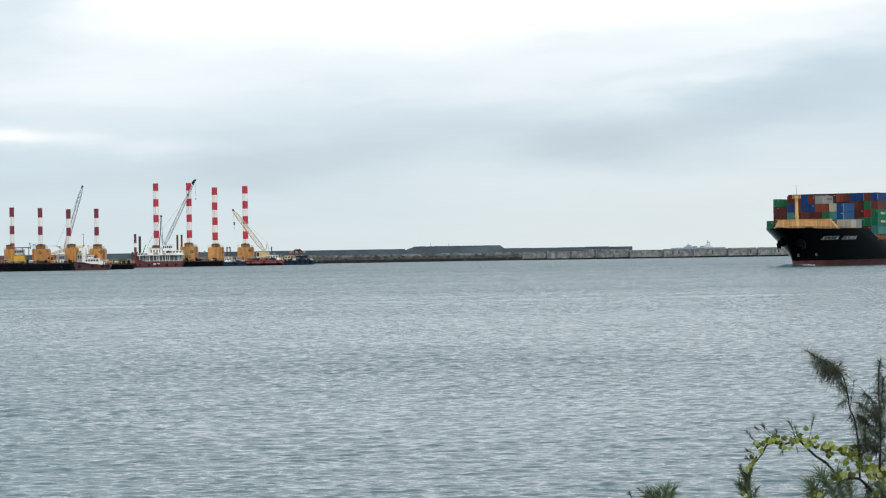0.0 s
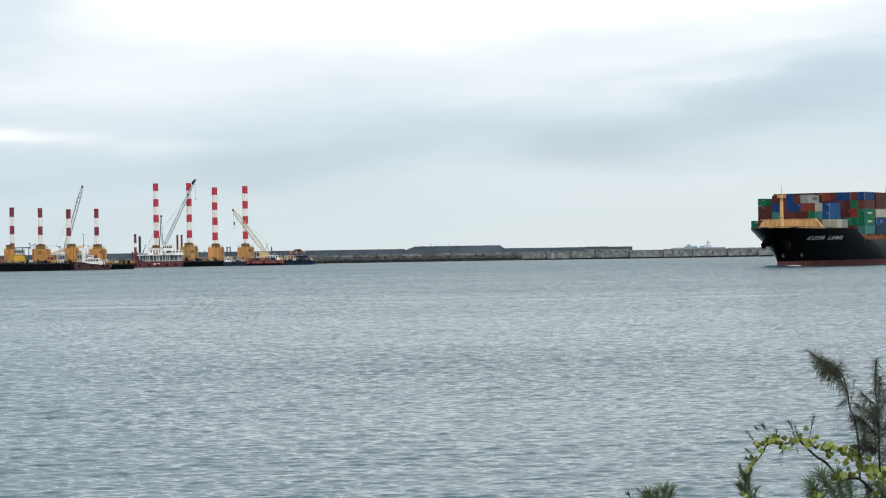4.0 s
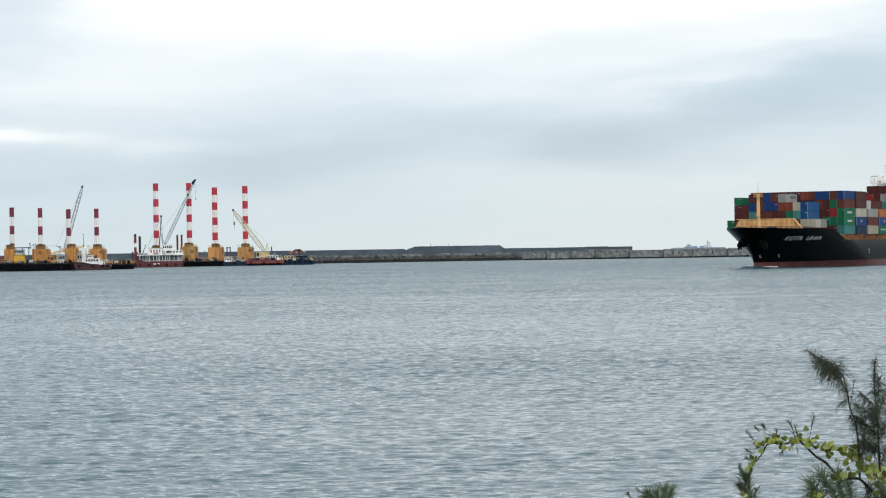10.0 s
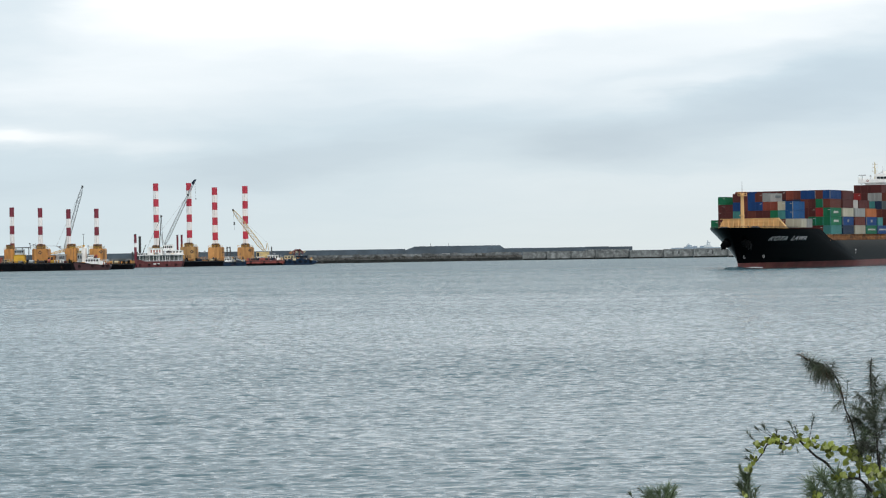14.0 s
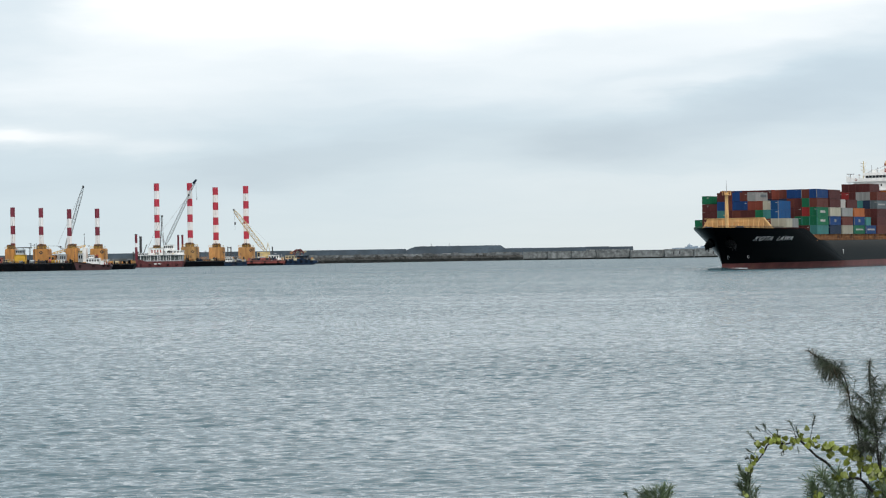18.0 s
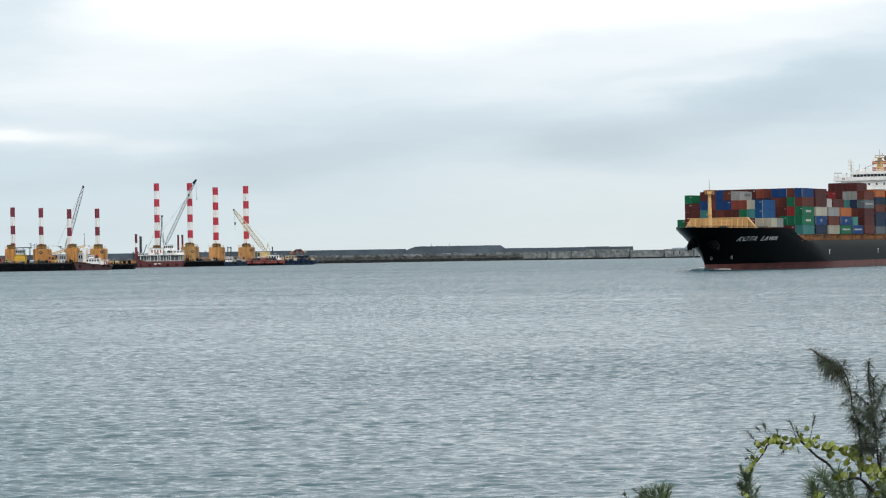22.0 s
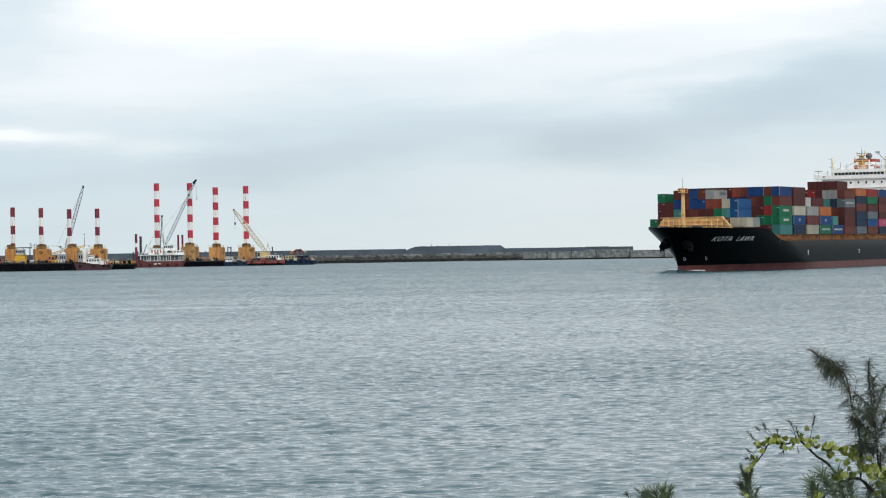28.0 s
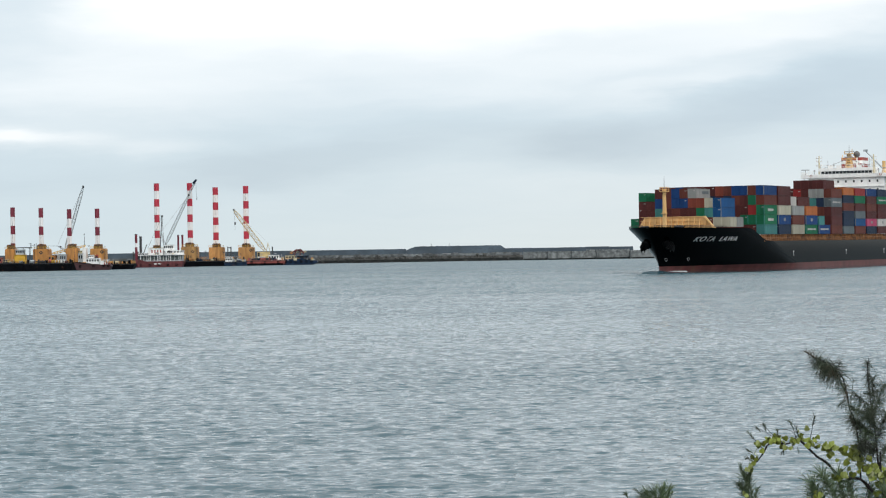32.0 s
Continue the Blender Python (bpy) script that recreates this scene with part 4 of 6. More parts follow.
    for x in xs:
        k = min(1.0, (x + 31) / 8, (51.5 - x) / 4)
        h = 7.4 + max(0, k) * (2.9 + 0.25 * noise.noise((x * 0.35, 3.1, 0)) + 0.2 * noise.noise((x * 1.1, 0.4, 0)))
        md.v += [(x, -1, -3), (x, 2.5, h), (x, 8, h), (x, 14, -3)]
    md.f = [(4 * i + j, 4 * i + 4 + j, 4 * i + 5 + j, 4 * i + 1 + j) for i in range(len(xs) - 1) for j in range(3)] + [(0, 1, 2, 3), tuple(len(md.v) - 4 + j for j in (3, 2, 1, 0))]
    part("block_mound", md, CONCRETE_DARK, fb, "raised mound of dark wave-breaking blocks")
    for x in (-10, 4.8):
        part("marker_post", Geo().rod((x, 4, 9.6), (x, 4, 12.6), 0.15), STEEL_DARK, fb)
    for x in range(14):
        part("spray_patch", Geo().box(118 + x * 2.6, 120.2 + x * 2.6, -0.05, 0.9, 3.6 + rng.uniform(0, 1.2), 5.3), CONCRETE, fb)


breakwaters()


def far_vessel():
    """A grey ship beyond the breakwaters."""
    E = elevation(0.62, 1230, 437)
    o = (1230 - 784) / 4300 * 2670
    v = thing("far_ship", "hazy blue-grey ship beyond the breakwater", "ship", pose(o, 2670, 4.6))

    def block(name, u0, u1, v0, v1, d=6.0):
        (x0, z0), (x1, z1) = E(u0, v1), E(u1, v0)
        return part(name, Geo().box(x0, x1, -d, d, z0, z1), HAZE_GREY, v)

    part("hull", Geo().prism([(E(1186, 446)[0], -4.6), (E(1276, 446)[0], -4.6), (E(1284, 440)[0], 0.4), (E(1190, 438.5)[0], 0.4)], -8, 8, "y"), HAZE_GREY, v)
    block("deckhouse", 1196, 1206, 436.5, 440, 5)
    block("accommodation", 1212, 1228, 434.5, 440)
    block("wheelhouse", 1216, 1224, 432.2, 434.6, 4)
    block("funnel", 1229, 1234, 433.6, 440, 3)
    block("hangar", 1240, 1254, 433.2, 440)
    block("aft_house", 1258, 1270, 436.4, 440, 5)
    m = Geo()
    for u, top in ((1219, 429), (1253, 423.5), (1257, 427)):
        (x, z0), (_, z1) = E(u, 436), E(u, top)
        m.rod((x, 0, z0), (x, 0, z1), 0.5, 0.3)
    part("mast", m, HAZE_GREY, v)
    for u0, u1, w in ((1251, 1257, 427), (1250, 1256, 430), (1217, 1221, 431)):
        (x0, z0), (x1, z1) = E(u0, w), E(u1, w)
        part("yard", Geo().rod((x0, 0, z0), (x1, 0, z1), 0.35), HAZE_GREY, v)
    (x0, z0), (x1, z1) = E(1244, 436), E(1262, 431.5)
    part("bridge_block", Geo().prism([(x0, z0), (x1, z0), (x1 - 4, z1), (x0 + 2.5, z1)], -6.5, 6.5, "y"), HAZE_WHITE, v, "pale bridge block")


far_vessel()


# ---------------------------------------------------------------- jack-up platforms
def leg(parent, x, y, tops, z_foot, r, red):
    """A tubular leg with painted bands: tops are the heights of the red bands (upper, lower)."""
    lg = part("leg", Geo().rod((x, y, z_foot), (x, y, tops[0][0] - 0.02), r * 0.985, n=20), LEG_WHITE, parent, "banded tubular jack-up leg")
    for hi, lo in tops:
        part("band", Geo().rod((x, y, lo), (x, y, hi), r, n=20), red, lg, "red painted band")
    part("rack", Geo().box(x - 0.12, x + 0.12, y - r - 0.08, y - r + 0.1, z_foot, tops[-1][1] - 0.05), STEEL, lg)
    for k, (hi, lo) in enumerate(tops[:-1]):
        part("rack", Geo().box(x - 0.05, x + 0.05, y - r - 0.05, y - r + 0.1, tops[k + 1][0] + 0.05, lo - 0.05), STEEL, lg)
    return lg


def jack_house(parent, x, y, w, d, z0, z1, emblem=None, paint=JACK_OCHRE):
    h = part("jack_house", Geo().prism([(x - w / 2, z0), (x + w / 2, z0), (x + w / 2, z1 - 0.5), (x + w / 2 - 0.5, z1), (x - w / 2 + 0.5, z1), (x - w / 2, z1 - 0.5)], y - d / 2, y + d / 2, "y"), paint, parent, "ochre jacking tower with stained sides")
    for k in (-0.32, 0.0, 0.32):
        part("rib", Geo().box(x + w * k - 0.12, x + w * k + 0.12, y - d / 2 - 0.18, y - d / 2, z0, z1 - 0.6), paint, h)
    part("platform_rail", Geo().rail([(x - w / 2, y - d / 2, z1), (x + w / 2, y - d / 2, z1)], 1.1, 1.5, 0.06), CRANE_YELLOW, h)
    for k in (-1, 0, 1):
        part("jack_motor", Geo().rod((x + k * 1.5, y - 1.2, z1), (x + k * 1.5, y - 1.2, z1 + 2.3), 0.72, n=10).rod((x + k * 1.5, y - 1.2, z1 + 0.9), (x + k * 1.5, y - 1.2, z1 + 1.2), 0.85, n=10), DECK_ORANGE if k else LEG_MAROON, h)
    front = y - d / 2
    for k, hgt in ((-0.2, 1.9), (0.0, 2.4), (0.2, 1.8)):
        part("gearbox", Geo().box(x + w * k - 0.7, x + w * k + 0.7, y - 2.4, y - 0.9, z1, z1 + hgt).box(x + w * k - 0.85, x + w * k + 0.85, y - 2.5, y - 0.8, z1 + hgt * 0.55, z1 + hgt * 0.7), GEAR_BROWN, h)
    part("ladder", Geo().rod((x + w * 0.44, front - 0.25, z0), (x + w * 0.44, front - 0.25, z1 + 1.0), 0.07).rod((x + w * 0.44 + 0.5, front - 0.25, z0), (x + w * 0.44 + 0.5, front - 0.25, z1 + 1.0), 0.07), STEEL_DARK, h)
    part("door", Geo().box(x - w * 0.2, x - w * 0.2 + 0.9, front - 0.05, front + 0.1, z0 + 0.2, z0 + 2.2), STEEL_DARK, h)
    if emblem:
        c = (x + emblem[0], emblem[1])
        part("emblem", Geo().prism([(c[0] - 1.1, c[1]), (c[0], c[1] - 1.1), (c[0] + 1.1, c[1]), (c[0], c[1] + 1.1)], y - d / 2 - 0.24, y - d / 2 - 0.19, "y"), STEEL_DARK, h, "dark diamond emblem")
        part("emblem_centre", Geo().prism([(c[0] - 0.5, c[1]), (c[0], c[1] - 0.5), (c[0] + 0.5, c[1]), (c[0], c[1] + 0.5)], y - d / 2 - 0.28, y - d / 2 - 0.24, "y"), paint, h)
    return h


def tyre(parent, x, y, z, r=0.55):
    g = Geo()
    n = 10
    pts = [(x + r * math.cos(2 * math.pi * i / n), y, z + r * math.sin(2 * math.pi * i / n)) for i in range(n)]
    for i in range(n):
        g.rod(pts[i], pts[(i + 1) % n], 0.2, n=5)
    part("tyre_fender", g, ANCHOR_BLACK, parent)


def barge_hull(parent, x0, x1, y0, y1, z1, material, rake=2.0, name="hull"):
    h = part(name, Geo().prism([(x0 + rake, -1.5), (x1 - rake, -1.5), (x1, z1 * 0.55), (x1, z1), (x0, z1), (x0, z1 * 0.55)], y0, y1, "y"), material, parent)
    part("rubbing_strake", Geo().box(x0, x1, y0 - 0.22, y0, z1 - 0.55, z1 - 0.2), STEEL_DARK, h)
    n = int((x1 - x0) / 7)
    for i in range(n):
        tyre(h, x0 + (x1 - x0) * (i + 0.5) / n, y0 - 0.25, z1 * 0.55)
    return h


def cabin(parent, name, x0, x1, y0, y1, z0, z1, material, windows=0, roof=True, band=None):
    c = part(name, Geo().box(x0, x1, y0, y1, z0, z1), material, parent)
    if roof:
        part("roof", Geo().box(x0 - 0.3, x1 + 0.3, y0 - 0.3, y1 + 0.3, z1, z1 + 0.18), material, c)
    for i in range(windows):
        w = (x1 - x0) / windows
        part("window", Geo().box(x0 + w * (i + 0.18), x0 + w * (i + 0.82), y0 - 0.04, y0 + 0.05, z0 + (z1 - z0) * 0.45, z0 + (z1 - z0) * 0.82), GLASS_DARK, c)
    return c


def deck_gear(parent, rng, x0, x1, y0, y1, z, n, hues):
    """Drums, crates, winches and bollards standing about a working deck, each a part of the barge."""
    for _ in range(n):
        x, y = rng.uniform(x0, x1), rng.uniform(y0, y1)
        m = hues[rng.randrange(len(hues))]
        k = rng.random()
        if k < 0.4:
            w, h = rng.uniform(0.6, 2.2), rng.uniform(0.6, 1.9)
            part("crate", Geo().box(x - w / 2, x + w / 2, y - 0.6, y + 0.6, z, z + h).box(x - w / 2 - 0.06, x + w / 2 + 0.06, y - 0.66, y + 0.66, z + h, z + h + 0.08), m, parent)
        elif k < 0.65:
            part("winch", Geo().rod((x - 0.7, y, z + 0.8), (x + 0.7, y, z + 0.8), 0.6, n=10).box(x - 0.9, x - 0.7, y - 0.7, y + 0.7, z, z + 1.5).box(x + 0.7, x + 0.9, y - 0.7, y + 0.7, z, z + 1.5), m, parent)
        elif k < 0.85:
            part("drum", Geo().rod((x, y, z), (x, y, z + 1.1), 0.4, n=10).rod((x, y, z + 0.5), (x, y, z + 0.6), 0.43, n=10), m, parent)
        else:
            part("bollard", Geo().rod((x - 0.4, y, z), (x - 0.4, y, z + 0.9), 0.22).rod((x + 0.4, y, z), (x + 0.4, y, z + 0.9), 0.22).rod((x - 0.8, y, z + 0.6), (x + 0.8, y, z + 0.6), 0.12), m, parent)


def crane(name, label, at, boom, house, material, tail, group="cranes", width=1.7):
    """A lattice boom crane in its own metres: boom foot and head, house box, tail of the stays."""
    c = thing(name, label, "crane", at, group)
    (x0, z0), (x1, z1) = boom
    hx0, hx1, hz0, hz1 = house
    part("crawler_track", Geo().prism([(hx0 - 0.6, hz0 - 1.2), (hx1 + 0.6, hz0 - 1.2), (hx1 + 1.1, hz0 - 0.6), (hx1 + 0.6, hz0), (hx0 - 0.6, hz0), (hx0 - 1.1, hz0 - 0.6)], -2.6, -1.6, "y"), STEEL_DARK, c)
    part("crawler_track", Geo().prism([(hx0 - 0.6, hz0 - 1.2), (hx1 + 0.6, hz0 - 1.2), (hx1 + 1.1, hz0 - 0.6), (hx1 + 0.6, hz0), (hx0 - 0.6, hz0), (hx0 - 1.1, hz0 - 0.6)], 1.6, 2.6, "y"), STEEL_DARK, c)
    hs = part("house", Geo().prism([(hx0, hz0), (hx1, hz0), (hx1, hz1 - 0.5), (hx1 - 0.4, hz1), (hx0, hz1)], -1.5, 1.5, "y"), material, c)
    part("cab_window", Geo().box(hx0 + 0.3, hx0 + 1.5, -1.55, -1.5, hz0 + 1.0, hz1 - 0.4), GLASS_DARK, hs)
    n = max(8, int(math.hypot(x1 - x0, z1 - z0) / 2.2))
    bm = part("boom", Geo().lattice((x0, 0, z0), (x1, 0, z1), width, width * 0.76, n, 0.16), material, c, "lattice boom")
    part("boom_head", Geo().box(x1 - 0.45, x1 + 0.45, -0.5, 0.5, z1 - 0.5, z1 + 0.6), STEEL_DARK, bm)
    tx, tz = tail
    part("gantry", Geo().rod((hx0 + (hx1 - hx0) * 0.7, -1, hz1), (tx, 0, tz), 0.16).rod((hx0 + (hx1 - hx0) * 0.7, 1, hz1), (tx, 0, tz), 0.16).rod((hx1, 0, hz1), (tx, 0, tz), 0.14), material, c)
    part("stay", Geo().rod((tx, 0.4, tz), (x1, 0.4, z1), 0.03, n=4).rod((tx, -0.4, tz), (x1, -0.4, z1), 0.03, n=4), STEEL, c)
    return c


def platform_west():
    S = 0.2984
    E = elevation(S, 100, 478)
    base = pose(-204.1, 1283, 0)
    p = thing("jack_up_platform", "jack-up barge with four maroon and white legs", "barge", base)
    rng = random.Random(21)
    x = lambda u: E(u, 470)[0]
    z = lambda v, u=100: E(u, v)[1]
    barge_hull(p, x(-60), x(48), -12, 12, z(465.5, 20), BARGE_BLACK, 0.3)
    barge_hull(p, x(49), x(133), -13, 11, z(465), BARGE_BLACK, 0.4, "pontoon")
    dk = z(465.5)
    part("deck_plate", Geo().box(x(-60), x(190), -3, 11.5, dk - 0.6, dk + 0.25), JACK_OCHRE, p)
    for u, top, k in ((22, 367.5, 0), (72, 368.5, 0), (122, 370.5, 0), (171.5, 369.5, 0)):
        lx = E(u, 420)[0]
        bands = [(z(top + a, u), z(top + b, u)) for a, b in ((0, 16.8), (32.5, 47.5), (63.5, 72))]
        leg(p, lx, 0, bands, dk - 2, 1.22, LEG_MAROON)
    for u, w, d, top, em in ((19.5, 5.6, 8, 441, None), (74, 8.4, 9, 440.5, (0, 9.3)), (128, 6.4, 8, 439.5, None), (174, 8.0, 9, 440, (2.2, 9.2))):
        jack_house(p, E(u, 450)[0], 0, w, d, dk - 0.2, z(top, u), em)
    # yellow deck machine with a gantry, cabins and stores
    cb = cabin(p, "control_cabin", x(30), x(49), -9, -4, dk, z(450.5), CRANE_YELLOW, 0)
    cabin(p, "upper_cabin", x(32), x(47), -8.5, -4.5, z(450.5), z(441.5), CRANE_GREY, 4)
    part("canopy", Geo().box(x(32), x(58), -9, -3, z(438.5), z(437)).rod((x(34), -8, z(442)), (x(34), -8, z(438)), 0.15).rod((x(56), -8, dk), (x(56), -8, z(438)), 0.15).rod((x(45), -8, z(442)), (x(45), -8, z(438)), 0.15), STEEL_DARK, p)
    cabin(p, "deck_house", x(110), x(120), -9, -3, dk, z(451), CRANE_GREY, 3)
    cabin(p, "deck_house", x(136), x(147), -3, 4, dk, z(450), CRANE_GREY, 3)
    cabin(p, "upper_cabin", x(138), x(146), -2, 3, z(450) + 0.2, z(445), CRANE_CREAM, 2)
    cabin(p, "deck_house", x(88), x(99), -7, 0, dk, z(453), JACK_OCHRE, 2)
    cabin(p, "generator_house", x(-8), x(8), -9, -4, dk, z(455), BOAT_ORANGE, 2)
    deck_gear(p, rng, x(-8), x(130), -11, -8, dk, 52, [JACK_OCHRE, STEEL_DARK, STEEL, BARGE_BLACK, BARGE_RED, STEEL_DARK, CRANE_YELLOW])
    deck_gear(p, rng, x(134), x(190), -4, 3, dk, 14, [JACK_OCHRE, STEEL, SHIP_WHITE, BOAT_NAVY])
    part("side_rail", Geo().rail([(x(-20), -11.6, dk), (x(132), -11.6, dk)], 1.1, 2.4, 0.06), STEEL_DARK, p)
    part("mast", Geo().rod((x(149.5), -1, z(441)), (x(149.5), -1, z(415)), 0.16, 0.08).box(x(149.5) - 0.5, x(149.5) + 0.5, -1.2, -0.8, z(416), z(415)), STEEL_DARK, p)
    part("gangway", Geo().lattice((x(92), -2, z(449)), (x(152), -2, z(436)), 1.1, 0.9, 12, 0.12), CRANE_YELLOW, p, "ochre lowered jib")
    part("ridge_line", Geo().rod((x(55), -2, z(434)), (x(110), -2, z(436)), 0.05, n=4).rod((x(65), -2, z(440)), (x(65), -2, z(430)), 0.1).rod((x(56), -2, z(440)), (x(56), -2, z(432)), 0.1), STEEL_DARK, p)
    for u, v0, v1 in ((57, 455, 431), (64, 452, 433), (110, 452, 437), (134, 455, 440), (160, 452, 437)):
        part("lamp_post", Geo().rod((x(u), -6, dk), (x(u), -6, z(v1)), 0.11, 0.07).box(x(u) - 0.45, x(u) + 0.45, -6.2, -5.8, z(v1) - 0.1, z(v1) + 0.3), STEEL_DARK, p)
    part("gable_hut", Geo().prism([(x(146), dk), (x(153), dk), (x(153), z(440.5)), (x(149.5), z(437)), (x(146), z(440.5))], -2, 3, "y"), SHIP_WHITE, p, "white gabled hut")
    part("pipe_stack", Geo().rod((x(58), -11, dk + 0.5), (x(66), -11, dk + 0.5), 0.45, n=10).rod((x(58), -10.2, dk + 0.5), (x(66), -10.2, dk + 0.5), 0.45, n=10).rod((x(58), -10.6, dk + 1.25), (x(66), -10.6, dk + 1.25), 0.45, n=10), CRANE_GREY, p)
    part("hose_reel", Geo().rod((x(92), -10, dk + 1.1), (x(95), -10, dk + 1.1), 1.05, n=14), BOAT_ORANGE, p)
    for u in (103, 108, 113, 118):
        part("gas_bottle", Geo().rod((x(u), -10.6, dk), (x(u), -10.6, dk + 1.6), 0.28, n=8), SHIP_WHITE, p)
    part("mesh_cage", Geo().rail([(x(10), -10, dk), (x(28), -10, dk), (x(28), -6, dk)], 2.4, 1.2, 0.07), CRANE_CREAM, p)
    (bx, bz), (tx, tz) = E(114.0, 447), E(146.4, 330)
    crane("crawler_crane", "grey lattice boom crane on the maroon-legged platform", pose(-204.1 * 1290 / 1283, 1290, 0), ((bx, bz), (tx, tz)),
          (bx - 5.5, bz + 1.0, dk + 1.4, dk + 4.6), CRANE_GREY, (bx - 4, dk + 9))
    # low deck barge beyond
    q = thing("deck_barge", "low ochre deck barge loaded with plant", "barge", pose(-204.1 * 1300 / 1283, 1300, 0))
    barge_hull(q, x(178), x(240), -6, 6, z(467, 200), BARGE_BLACK, 1.5)
    deck_gear(q, rng, x(186), x(238), -5, 3, z(467, 200), 30, [JACK_OCHRE, JACK_BROWN, CRANE_CREAM, STEEL_DARK, BARGE_BLACK])
    # tug
    t = thing("tugboat", "small tug with maroon hull and white wheelhouse", "boat", pose(-204.1 * 1266 / 1283, 1266, 0))
    zt = z(465.5, 160)
    part("hull", Geo().prism([(x(131), zt + 0.4), (x(136), -1), (x(191), -1), (x(196), zt - 1.7), (x(195), zt - 0.9), (x(178), zt - 0.9), (x(160), zt - 0.5)], -3.4, 3.4, "y"), TUG_MAROON, t)
    part("bulwark", Geo().prism([(x(131), zt + 0.4), (x(160), zt - 0.5), (x(160), zt - 0.1), (x(131), zt + 0.8)], -3.5, -3.3, "y"), BARGE_BLACK, t)
    cabin(t, "deckhouse", x(152), x(175), -2.6, 2.6, zt - 0.5, z(457.5, 160), SHIP_WHITE, 5)
    cabin(t, "wheelhouse", x(156), x(165), -2.0, 2.0, z(457.5, 160), z(452, 160), SHIP_WHITE, 4)
    part("mast_house", Geo().prism([(x(166), z(457.5, 160)), (x(172), z(457.5, 160)), (x(171), z(453.5, 160)), (x(167), z(453.5, 160))], -1.2, 1.2, "y"), TUG_MAROON, t)
    part("funnel", Geo().rod((x(170), 0, z(458, 160)), (x(170), 0, z(451, 160)), 0.7, n=12), FUNNEL_RED, t)
    part("mast", Geo().rod((x(158), 0, z(449, 160)), (x(158), 0, z(437, 160)), 0.12, 0.06).rod((x(158), -1.2, z(442, 160)), (x(158), 1.2, z(442, 160)), 0.07), CRANE_CREAM, t)
    part("awning", Geo().box(x(176), x(190), -2.2, 2.2, z(461, 180), z(460, 180)).rod((x(177), -2, zt - 1), (x(177), -2, z(460, 180)), 0.08).rod((x(189), -2, zt - 1), (x(189), -2, z(460, 180)), 0.08), SHIP_WHITE, t)
    for u in (142, 165, 183, 191):
        tyre(t, x(u), -3.6, zt - 1.6, 0.5)
    deck_gear(t, rng, x(178), x(193), -2.6, 0, zt - 0.9, 6, [STEEL_DARK, BOAT_ORANGE, SHIP_WHITE])


